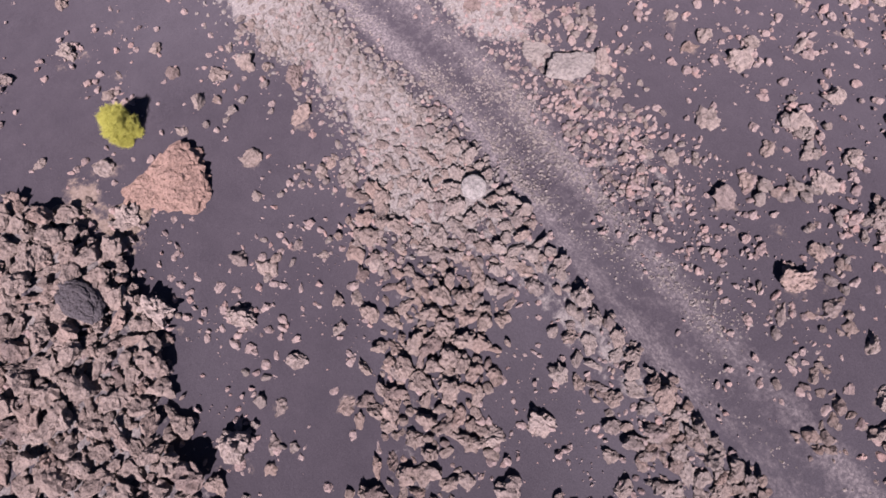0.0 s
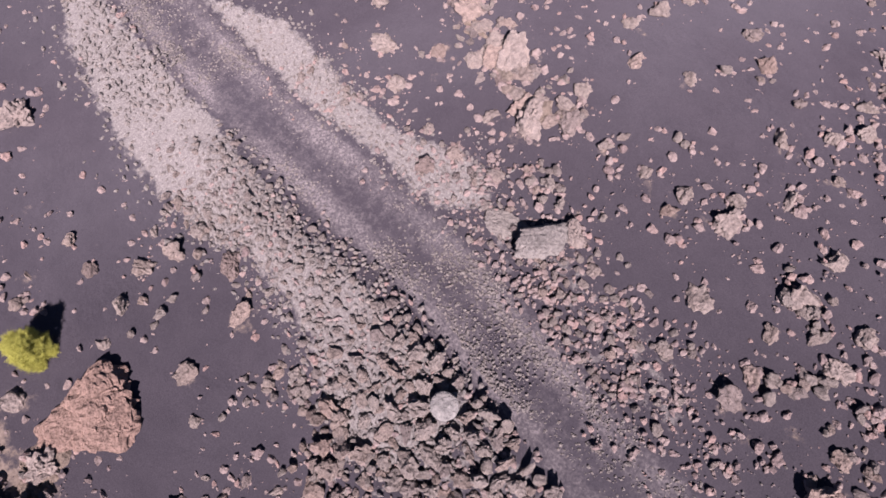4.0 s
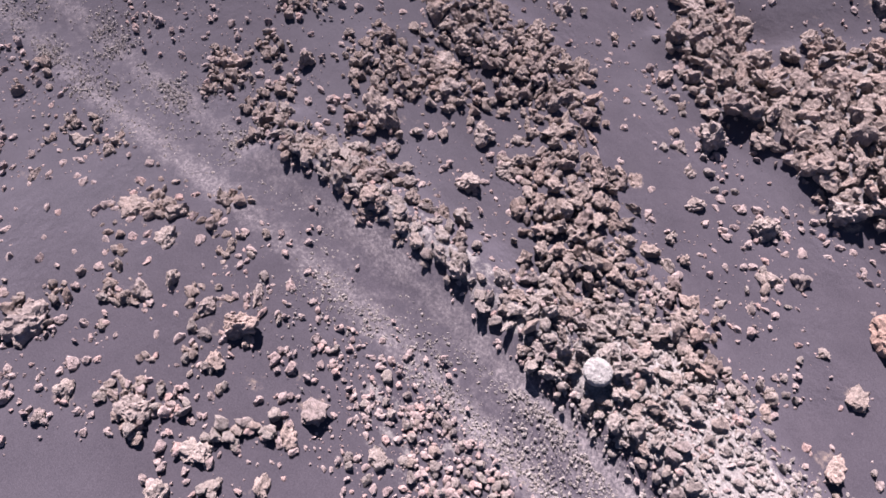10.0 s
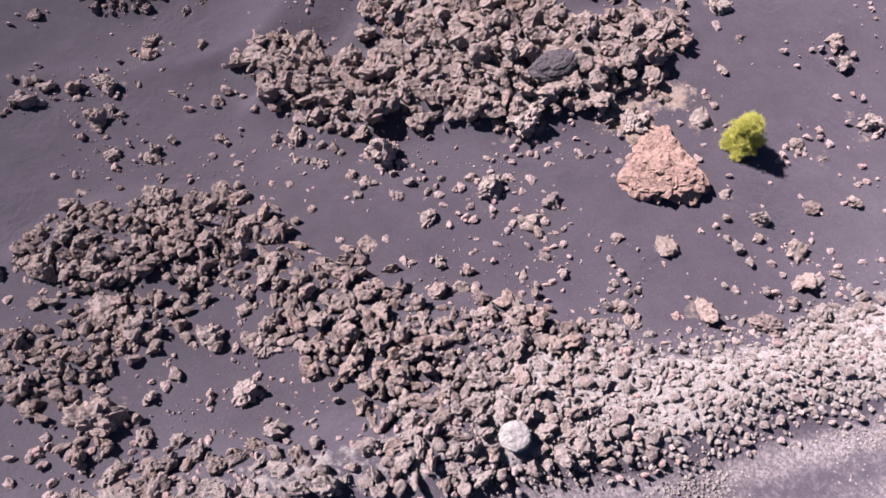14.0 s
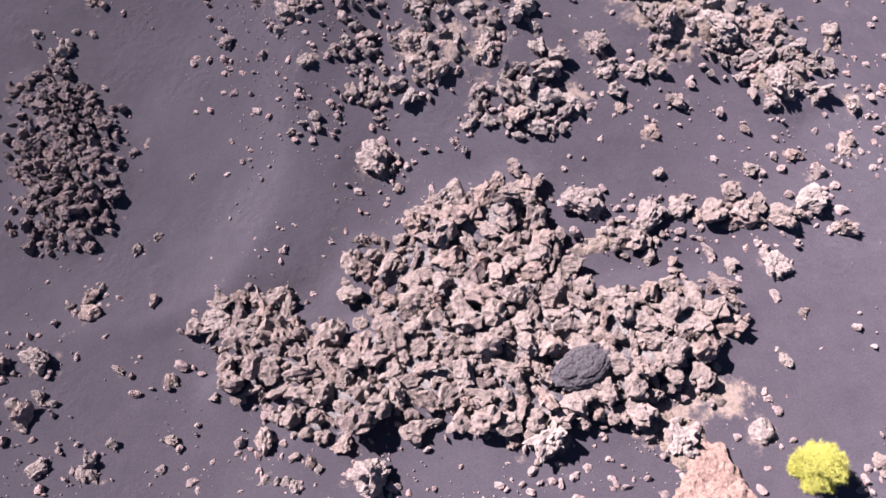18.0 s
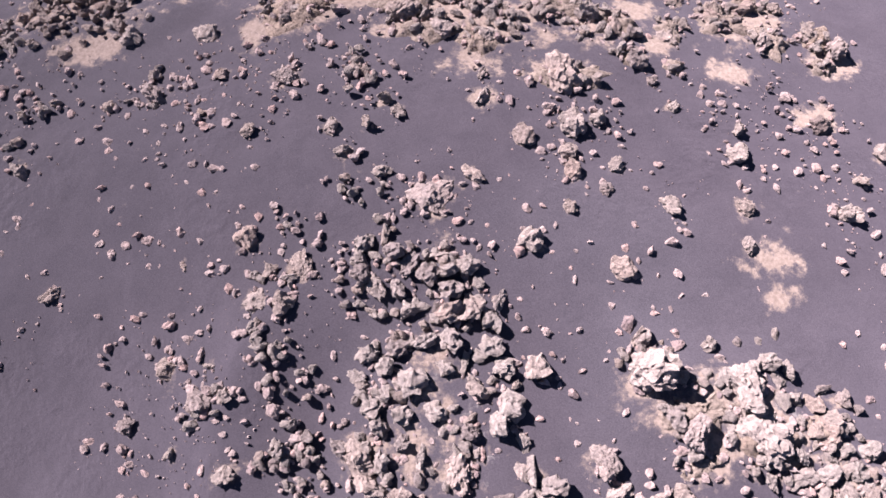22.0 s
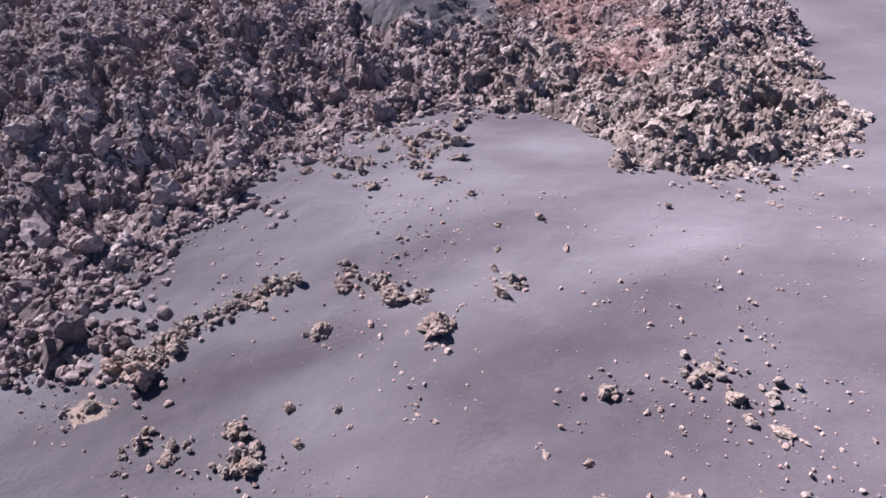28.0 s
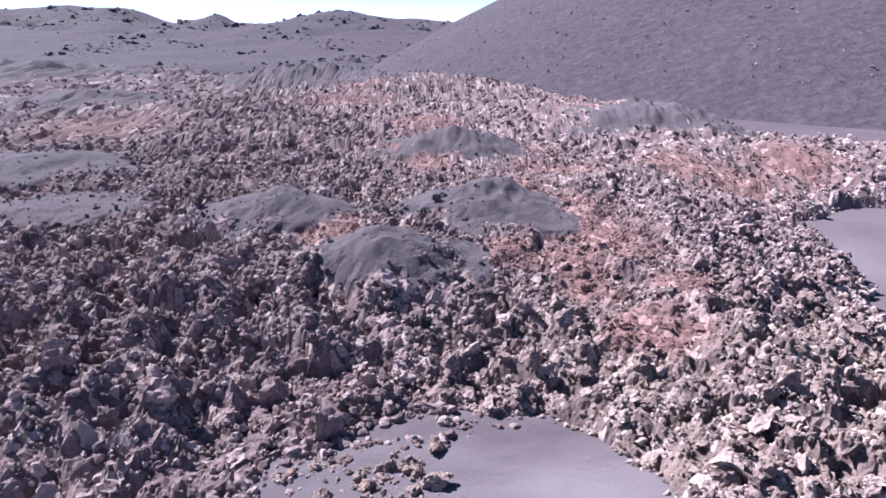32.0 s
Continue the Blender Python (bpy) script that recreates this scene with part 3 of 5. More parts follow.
WEST = [(-15.2, 10.5, 0.49), (-8.9, 6.6, 0.87), (-15.0, 8.3, 0.73), (-16.7, 6.2, 0.99), (-9.8, 9.3, 0.52), (-12.8, 19.0, 0.65), (-8.6, 17.3, 0.34)]
EAST = [(20.5, 14.6, 1.65), (20.8, 16.5, 0.82), (15.4, 17.9, 1.09), (12.2, 17.0, 0.75), (18.3, 17.4, 0.57)]
SOUTH_SLABS = [(11.5, -2.6, 1.05), (10.9, -3.3, 0.98), (10.6, -2.4, 1.32), (9.6, -2.5, 1.24), (9.5, -1.7, 1.05), (8.8, -1.8, 0.79), (10.3, -1.5, 1.04), (11.2, -1.6, 0.86), (12.0, -3.8, 0.72), (9.2, -3.0, 0.72), (8.0, -1.5, 0.96), (8.0, -2.2, 0.8), (7.1, -2.7, 0.9), (7.3, -3.6, 0.73), (7.0, -2.0, 0.8), (12.6, -2.9, 0.79)]
BOULDERS = (TRACK_NORTH, ARM_BOULDERS, PILE_BLOCKS, HOLLOW_STONES, RIDGE_BLOCKS, FLAT_BLOCKS, SLOPE_STONES, SLOPE_BLOCKS, CREST_STONES, CREST_BLOCKS, NORTH_SLOPE, LAVA_FOOT, TREE_SIDE, ASH_BAY, SOUTH_A, SOUTH_B, SOUTH_C, SOUTH_D, SOUTH_E, WEST, EAST)


# heaps of rubble: outline, stones a square metre, least and greatest size, height of the heap
ZONES = {
    "berm": ([(-12.4, 4.5), (-9.9, 5.1), (-6.6, 5.5), (-3.4, 5.8), (0.2, 6.2), (2.8, 6.2), (6.7, 6.9), (9.4, 7.7), (14.2, 7.9), (15.0, 9.8), (11.4, 9.8), (7.3, 9.6), (3.4, 10.0), (0.2, 9.2), (-1.4, 8.9), (-3.1, 7.8), (-4.7, 7.7), (-6.4, 7.3), (-7.9, 7.1), (-9.9, 6.9), (-11.3, 5.8), (-13.0, 6.3)], 80, 0.08, 0.72, 0.75),
    "arm": ([(-1.4, 8.9), (-3.8, 9.1), (-5.2, 10.4), (-7.0, 12.7), (-9.2, 13.6), (-13.0, 13.6), (-14.9, 14.5), (-13.5, 16.3), (-10.9, 16.9), (-7.0, 15.7), (-5.5, 14.0), (-3.8, 12.9), (-2.1, 11.8), (0.7, 11.3), (2.7, 10.8), (3.5, 10.0)], 55, 0.09, 0.8, 0.5),
    "west": ([(-14.4, 11.0), (-12.0, 10.8), (-10.6, 9.0), (-10.9, 7.4), (-11.6, 8.3), (-14.0, 9.6)], 40, 0.12, 0.68, 0.3),
    "westb": ([(-12.7, 12.2), (-9.2, 12.4), (-8.8, 11.2), (-10.2, 10.7), (-12.3, 11.3)], 40, 0.12, 0.65, 0.25),
    "pile": ([(-1.6, 25.3), (-0.1, 26.7), (1.0, 26.6), (2.4, 27.2), (3.2, 26.9), (3.1, 25.7), (2.5, 25.2), (3.7, 24.7), (3.8, 23.5), (4.7, 22.7), (6.0, 22.9), (8.1, 22.7), (9.0, 21.9), (7.2, 20.3), (5.7, 19.4), (4.6, 18.9), (3.0, 18.7), (2.1, 18.6), (0.6, 18.9), (-0.2, 19.3), (-1.9, 19.5), (-3.3, 19.0), (-4.7, 19.3), (-5.4, 20.3), (-7.6, 21.0), (-6.6, 21.9), (-8.2, 23.2), (-7.4, 23.9), (-5.5, 23.6), (-4.3, 22.6), (-3.2, 21.9), (-2.5, 22.9), (-2.0, 23.8), (-3.4, 24.2), (-2.7, 25.7)], 60, 0.1, 1.05, 0.6),
    "spur": ([(3.7, 25.7), (5.3, 26.3), (6.1, 25.6), (8.7, 25.4), (10.3, 25.8), (12.0, 25.3), (11.4, 24.5), (9.1, 24.8), (7.1, 24.2), (5.3, 24.3), (4.1, 24.9)], 34, 0.1, 1.1, 0.25),
    "dark": ([(-15.5, 33.8), (-14.3, 33.3), (-12.3, 31.6), (-11.9, 29.5), (-12.4, 27.8), (-13.5, 27.0), (-14.8, 27.9)], 80, 0.1, 0.72, 0.5),
    "strip": ([(-0.5, 38.2), (0.8, 38.2), (2.2, 37.9), (2.8, 37.1), (3.2, 35.9), (2.7, 34.7), (3.6, 34.3), (4.0, 33.1), (4.4, 31.4), (4.4, 28.0), (2.5, 28.7), (1.6, 30.7), (-1.2, 31.0), (-1.0, 33.0), (0.2, 33.5), (-0.7, 34.1), (-0.3, 35.3), (1.1, 35.4), (1.3, 36.7), (-0.2, 37.0)], 30, 0.1, 0.95, 0.25),
    "ridge": ([(7.3, 35.4), (8.3, 34.5), (11.0, 34.3), (12.1, 33.2), (13.2, 32.5), (14.6, 30.0), (12.2, 29.0), (11.4, 30.9), (9.5, 31.5), (7.7, 33.3)], 22, 0.12, 0.8, 0.4),
    "scree": ([(-13.3, 53.5), (-10.4, 52.8), (-6.9, 53.3), (-6.3, 48.8), (-7.9, 47.7), (-10.7, 48.2), (-11.8, 47.8)], 34, 0.06, 0.62, 0.25),
    "arc": ([(-4.1, 48.4), (-1.1, 49.4), (1.7, 51.4), (5.1, 49.8), (7.4, 48.0), (9.6, 46.2), (9.3, 44.5), (7.1, 46.4), (4.6, 45.5), (2.2, 46.4), (0.5, 47.7), (-2.1, 47.0)], 13, 0.06, 0.55, 0.2),
    "gravelE": ([(26.4, 10.1), (23.8, 8.9), (18.9, 8.3), (14.3, 7.7), (10.0, 8.2), (10.0, 10.4), (13.2, 11.2), (17.2, 11.6), (23.3, 11.4)], 80, 0.04, 0.34, 0.15),
    "gravelT": ([(22.6, 5.7), (18.4, 3.1), (14.6, 2.8), (11.5, 2.8), (7.1, 1.0), (5.2, 1.9), (6.9, 3.6), (10.2, 3.8), (13.5, 4.7), (18.3, 5.2)], 90, 0.035, 0.24, 0.1),
    "gravelN": ([(14.2, 7.9), (10.3, 7.7), (8.4, 7.6), (6.4, 7.1), (4.5, 6.7), (1.0, 6.4), (-1.0, 6.6), (0.2, 9.6), (1.5, 10.3), (3.3, 10.0), (5.1, 9.5), (7.0, 9.5), (10.9, 9.8), (14.5, 10.6)], 220, 0.035, 0.30, 0.25),
    "gravelS": ([(8.7, 2.0), (8.0, 1.0), (4.6, 1.7), (3.4, 0.0), (0.5, 0.9), (-1.6, 0.2), (-4.5, 1.6), (-3.9, 2.8), (-1.8, 3.3), (1.6, 3.7), (4.8, 3.1)], 60, 0.05, 0.4, 0.12),
}


def heap(x, y):
    """How far the rubble heaps stand above the ash."""
    z = np.zeros(np.shape(x))
    for poly, _, _, _, high in ZONES.values():
        z = np.maximum(z, high * within(x, y, poly, 1.6))
    return z


def steps(lo, hi, fine, far, grow):
    """Grid lines: even between lo and hi, then ever wider out to far."""
    line = list(np.arange(lo, hi + fine / 2, fine))
    for sign, end in ((1, hi), (-1, lo)):
        at, gap = end, fine
        while abs(at - end) < far:
            gap *= grow
            at += sign * gap
            line.append(at)
    return np.array(sorted(line))


def grid_faces(nx, ny):
    a = (np.arange(ny - 1)[:, None] * nx + np.arange(nx - 1)[None]).ravel()
    return np.stack([a, a + 1, a + nx + 1, a + nx], -1)


def build_ground():
    gx, gy = steps(-24, 32, 0.3, 4200, 1.14), steps(-18, 106, 0.3, 4200, 1.14)
    x, y = np.meshgrid(gx, gy)
    z = ground(x, y)
    near = np.exp(-(np.maximum(np.hypot(x - 5, y - 45) - 90, 0) / 60) ** 2)
    z = z + near * (0.10 * fbm2(x, y, 5.0, 3, 5) + 0.03 * fbm2(x, y, 1.1, 3, 6))
    z = z + heap(x, y)
    d = edge_distance(x, y, ROAD, closed=False)
    z = z - 0.10 * np.exp(-(d / 1.2) ** 2)
    me = mesh_of("ground", np.stack([x.ravel(), y.ravel(), z.ravel()], -1), grid_faces(len(gx), len(gy)), True)
    soil = np.zeros(x.shape)
    for poly in SOIL.values():
        soil = np.maximum(soil, within(x, y, poly, 1.2))
    for cx, cy, r in SOUTH_WISPS + NORTH_WISPS:
        soil = np.maximum(soil, 0.72 * np.exp(-(((x - cx) / 1.6) ** 2 + (y - cy) ** 2) / (1.9 * r * r)))
    for rows in BOULDERS:
        for cx, cy, size in rows:
            near = (np.abs(gy - cy) < 4 * size)[:, None] & (np.abs(gx - cx) < 4 * size)[None]
            far = ((x[near] - cx) ** 2 + (y[near] - cy) ** 2) / (0.62 * size) ** 2
            soil[near] = np.maximum(soil[near], (0.58 if 28 < cy < 58 else 0.40) * np.exp(-far))
    grit = np.zeros(x.shape)
    for key, row in ZONES.items():
        share = 0.4 if key == "gravelS" else {"gravel": 0.85, "berm": 0.5, "arm": 0.35, "strip": 0.3, "ridge": 0.35, "pile": 0.55}.get(key.rstrip("ENST"), 0.0)
        grit = np.maximum(grit, share * within(x, y, row[0], 1.2))
        if key in ("scree", "arc", "ridge", "strip"):
            soil = np.maximum(soil, {"scree": 0.6, "arc": 0.68, "ridge": 0.5, "strip": 0.36}[key] * within(x, y, row[0], 1.4))
    veil = 0.26 * np.exp(-((d - 2.0) / 2.6) ** 2) * smooth_step(-6, 3, x) * (1 - smooth_step(16, 34, x))
    set_values(me, "grit", np.maximum(grit, veil) * (0.45 + 0.55 * smooth_step(0.7, 1.9, d)))
    ruts = np.exp(-((d - 1.0) / 0.48) ** 2) * 0.5 * (0.75 + 0.5 * fbm2(x, y, 2.5, 3, 8)) + 0.38 * np.exp(-(d / 1.8) ** 4)
    ruts = ruts * (0.85 + 0.15 * smooth_step(-12, 4, x))
    set_values(me, "soil", soil)
    bands = fbm2(x + 0.5 * y, (y - 0.25 * x) * 2.6, 13.0, 4, 9)
    set_values(me, "dust", np.clip(ruts, 0, 1))
    # Lighter northwards in bands, fading east of x 8 and past y 135.
    set_values(me, "pale_ash", np.clip(smooth_step(52, 78, y) * (1 - 0.5 * smooth_step(8, 28, x)) * (1 - 0.75 * smooth_step(135, 210, y)) * (0.6 + 0.6 * bands) + 0.16 * fbm2(x, y, 7.0, 3, 10), 0, 1))
    return thing("ground", me, ASH, "dark grey volcanic ash plain with pale soil patches and a gravel track", "ground", "structure")


build_ground()


# ---- stones ----
def ball(level):
    bm = bmesh.new()
    bmesh.ops.create_icosphere(bm, subdivisions=level, radius=1.0)
    v = np.array([p.co[:] for p in bm.verts])
    f = np.array([[p.index for p in q.verts] for q in bm.faces])
    bm.free()
    return v, f


BALLS = {k: ball(k) for k in (1, 2, 3, 4, 5)}


def stone(seed, level=2, cuts=9, rough=0.2, flat=0.8, size=1.6, lobes=0.5):
    """A broken stone of about 1 across: lumps grown together, facets, then crevices and pits."""
    rng = np.random.RandomState(seed)
    v, f = BALLS[level]
    v = v.copy()
    if lobes > 0.35:
        reach = np.full(len(v), 0.46)
        for _ in range(8):
            c = rng.normal(size=3)
            c *= rng.uniform(0.3, 0.62) / np.linalg.norm(c)
            c *= (1.0, 0.85, 0.7)
            b = v @ c
            disc = b * b - c @ c + rng.uniform(0.26, 0.5) ** 2
            reach = np.maximum(reach, np.where(disc > 0, b + np.sqrt(np.maximum(disc, 0)), 0))
        v *= reach[:, None]
    n = rng.normal(size=(cuts, 3))
    n /= np.linalg.norm(n, axis=1, keepdims=True)
    for k, d in zip(n, rng.uniform(0.30, 0.68, cuts) if lobes > 0.35 else rng.uniform(0.40, 0.78, cuts)):
        v -= np.maximum(v @ k - d, 0)[:, None] * k
    q = v * size + seed * 7.3
    r = 1 + lobes * 0.3 * vnoise(q * 0.8, seed) + rough * fbm(q * 1.9, 3, seed + 3, 0.6)
    if level > 2:
        crack = np.clip(0.22 - np.abs(vnoise(q * 1.7, seed + 5)), 0, 1) / 0.22
        r = r - 0.14 * crack ** 2 + rough * (np.abs(vnoise(q * 3.1, seed + 13)) - 0.25) + 0.5 * rough * fbm(q * 6.0, 3, seed + 9, 0.6)
    v *= np.clip(r, 0.35, 1.9)[:, None]
    v *= (1, rng.uniform(0.58, 0.98), flat * rng.uniform(0.75, 1.15))
    span = v.max(0) - v.min(0)
    return (v - (v.max(0) + v.min(0)) / 2) / max(span[:2]), f


def chip(seed):
    """A pebble of eight faces."""
    rng = np.random.RandomState(seed)
    v = np.array([(1, 0, 0), (0, 1, 0), (-1, 0, 0), (0, -1, 0), (0, 0, 0.7), (0, 0, -0.7)]) * 0.5 + rng.normal(0, 0.09, (6, 3))
    return v, np.array([(0, 1, 4), (1, 2, 4), (2, 3, 4), (3, 0, 4), (1, 0, 5), (2, 1, 5), (3, 2, 5), (0, 3, 5)])


def turns(yaw, lean, way):
    """Rotation matrices: a lean about a level axis after a turn about z."""
    c, s, cl, sl, ca, sa = np.cos(yaw), np.sin(yaw), np.cos(lean), np.sin(lean), np.cos(way), np.sin(way)
    o, i = np.zeros_like(yaw), np.ones_like(yaw)
    rz = np.stack([np.stack([c, -s, o], -1), np.stack([s, c, o], -1), np.stack([o, o, i], -1)], -2)
    rw = np.stack([np.stack([ca, -sa, o], -1), np.stack([sa, ca, o], -1), np.stack([o, o, i], -1)], -2)
    rx = np.stack([np.stack([i, o, o], -1), np.stack([o, cl, -sl], -1), np.stack([o, sl, cl], -1)], -2)
    return rw @ rx @ np.swapaxes(rw, 1, 2) @ rz


def strew(name, shapes, x, y, z, size, material, label, category="rubble", seed=0, tilt=0.5, sink=0.2, values=None):
    """Many stones joined into one mesh."""
    rng = np.random.RandomState(seed)
    n = len(x)
    m = turns(rng.uniform(0, 6.28, n), rng.uniform(-tilt, tilt, n), rng.uniform(0, 6.28, n)) * (size[:, None] * rng.uniform(0.85, 1.15, (n, 3)))[:, :, None]
    kind = rng.randint(0, len(shapes), n)
    vs, fs, at = [], [], 0
    for k, (v, f) in enumerate(shapes):
        sel = np.where(kind == k)[0]
        if not len(sel):
            continue
        p = np.einsum("nij,vj->nvi", m[sel], v)
        low = -p[:, :, 2].min(1)
        p += np.stack([x[sel], y[sel], z[sel] + low - sink * size[sel]], -1)[:, None]
        fs.append((f[None] + (at + np.arange(len(sel)) * len(v))[:, None, None]).reshape(-1, f.shape[1]))
        vs.append(p.reshape(-1, 3))
        at += len(sel) * len(v)
    me = mesh_of(name, np.concatenate(vs), np.concatenate(fs))
    for key, rule in (values or {}).items():
        set_values(me, key, rule(np.concatenate(vs)))
    return thing(name, me, material, label, category, "stuff")


def pack(poly, dense, lo, hi, seed, power=2.2, gap=0.36, ragged=0.3, patchy=-9.0):
    """Stones in a polygon, big ones first, kept from overlapping much: x, y, size."""
    rng = np.random.RandomState(seed)
    xs, ys = np.array(poly).T
    box = (xs.max() - xs.min()) * (ys.max() - ys.min())
    n = int(box * dense)
    px, py = rng.uniform(xs.min(), xs.max(), n), rng.uniform(ys.min(), ys.max(), n)
    ok = inside(px, py, poly) & (fbm2(px, py, 1.9, 3, 17) > patchy)
    px, py = px[ok] + rng.normal(0, ragged, ok.sum()), py[ok] + rng.normal(0, ragged, ok.sum())
    size = np.sort(lo + (hi - lo) * rng.uniform(0, 1, len(px)) ** power)[::-1]
    took, out = {}, []
    for x, y, s in zip(px, py, size):
        cx, cy = int(x // hi), int(y // hi)
        if all((x - a) ** 2 + (y - b) ** 2 > (gap * (s + c)) ** 2 for u in (-1, 0, 1) for w in (-1, 0, 1) for a, b, c in took.get((cx + u, cy + w), ())):
            took.setdefault((cx, cy), []).append((x, y, s))
            out.append((x, y, s))
    return np.array(out).T


ROUGH = [stone(k, 3, 6, 0.27, 0.82, 2.1, 0.5 if k % 4 else 0.3) for k in range(18)]
SMALL = [stone(20 + k, 2, 6, 0.24, 0.78, 1.9, 0.5 if k % 4 else 0.3) for k in range(16)]
TINY = [stone(40 + k, 1, 6, 0.12) for k in range(8)]
CHIPS = [chip(60 + k) for k in range(8)]
CRAG = [stone(200 + k, 4, 6, 0.24, 0.8, 1.9) for k in range(22)]


RUST = rock_material("rusty_basalt", (0.240, 0.197, 0.168), (0.258, 0.190, 0.155), (0.13, 0.100, 0.094))
RUST_STONE = rock_material("rusty_broken_basalt", (0.240, 0.197, 0.168), (0.258, 0.190, 0.155), (0.14, 0.108, 0.10), own=True, single=True)
DARK = rock_material("dark_clinker", (0.17, 0.137, 0.128), (0.20, 0.146, 0.128), (0.095, 0.077, 0.075))
DARK_STONE = rock_material("dark_broken_clinker", (0.17, 0.137, 0.128), (0.20, 0.146, 0.128), (0.10, 0.082, 0.08), own=True, single=True)
STONE = rock_material("broken_basalt", (0.252, 0.219, 0.194), (0.272, 0.210, 0.174), (0.15, 0.125, 0.12), own=True, single=True)
PIECES = {(a, b): [] for a in (0, 1) for b in (STONE, RUST_STONE, DARK_STONE)}
for fine, shapes in ((0, [stone(320 + k, 2, 6, 0.25, 0.8, 1.9, 0.5 if k % 4 else 0.3) for k in range(18)]), (1, ROUGH)):
    for v, f in shapes:
        for skin in (STONE, RUST_STONE, DARK_STONE):
            me = mesh_of("stone", v, f)
            me.materials.append(skin)
            PIECES[fine, skin].append((me, v))


def rubble(name, x, y, z, size, material, label, category, seed, sink=0.13, most=300):
    """A heap: its larger stones as parts of their own, the small rest joined."""
    rng = np.random.RandomState(seed + 7)
    root = tagged(new(name), label, category)
    base = np.array([x.mean(), y.mean(), z.mean()])
    root.location = base
    large = np.zeros(len(x), bool)
    large[np.argsort(-size)[:most]] = True
    large &= size > 0.3
    for k in np.where(large)[0]:
        pool = PIECES[int(size[k] > 0.52), RUST_STONE if material is RUST else DARK_STONE if material is DARK else STONE]
        me, v = pool[rng.randint(len(pool))]
        turn = Euler((rng.uniform(-0.7, 0.7), rng.uniform(-0.7, 0.7), rng.uniform(0, 6.28))).to_matrix()
        grow = size[k] * rng.uniform(0.85, 1.15, 3)
        low = ((v * grow) @ np.array(turn).T)[:, 2].min()
        piece = new("stone", me)
        piece.parent = root
        piece.matrix_basis = Matrix.LocRotScale(Vector((x[k], y[k], z[k] - low - sink * size[k])) - Vector(base), turn, Vector(grow))
    for sel, shapes, k in ((~large & (size > 0.5), ROUGH, 0), (~large & (size <= 0.5) & (size > 0.24), SMALL, 1), (~large & (size <= 0.24) & (size > 0.12), TINY, 2), (~large & (size <= 0.12), CHIPS, 3)):
        if sel.any():
            bit = strew("rubble", shapes, x[sel] - base[0], y[sel] - base[1], z[sel] - base[2], size[sel], material, "", "", seed * 3 + k, 0.7, sink)
            bit.parent = root
    return root


def strew_sizes(name, x, y, z, size, material, label, category, seed, sink=0.22):
    """Joined stones, the larger with the finer mesh."""
    for sel, shapes, k in ((size > 0.55, ROUGH, 0), ((size <= 0.55) & (size > 0.27), SMALL, 1), ((size <= 0.27) & (size > 0.13), TINY, 2), (size <= 0.13, CHIPS, 3)):
        if sel.any():
            strew(name, shapes, x[sel], y[sel], z[sel], size[sel], material, label, category, seed * 4 + k, 0.7, sink)


for n, (zone, (poly, dense, lo, hi, high)) in enumerate(ZONES.items()):
    px, py, ps = pack(poly, dense, lo, hi, 100 + n, power=3.4 if zone.startswith("gravel") else 1.7 if zone in ("pile", "spur", "strip", "ridge") else 2.1, gap=0.30 if zone in ("pile", "dark", "arm") else 0.34, ragged=0.6 if zone.startswith("gravel") else 0.25 if zone in ("pile", "spur", "strip") else 0.5, patchy=-0.4 if zone in ("arm", "berm") else -0.32 if zone in ("spur", "west", "westb", "strip", "scree", "arc", "ridge") else -9.0)
    if zone.startswith("gravel"):
        ps = ps * 0.88
    if zone == "berm":
        ps = ps * (1 - 0.45 * smooth_step(1, 6, px))
    clear = (edge_distance(px, py, ROAD, False) > 1.0 + 0.8 * ps) & (np.hypot(px - 0.6, py - 7.2) > 0.36 + 0.4 * ps)
    px, py, ps = px[clear], py[clear], ps[clear]
    pz = ground(px, py) + heap(px, py)
    gritty = zone.startswith("gravel")
    rubble("gravel_bank" if gritty else "rubble_heap", px, py, pz, ps, ROCK if zone == "gravelS" else GRAVEL if gritty else DARK if zone == "dark" else RUST if zone in ("pile", "spur", "arm", "west", "westb", "scree") else ROCK, "bank of pale crushed gravel with larger stones beside track" if gritty else "heap of broken pale pinkish basalt rubble on ash", "gravel" if gritty else "rubble", n)

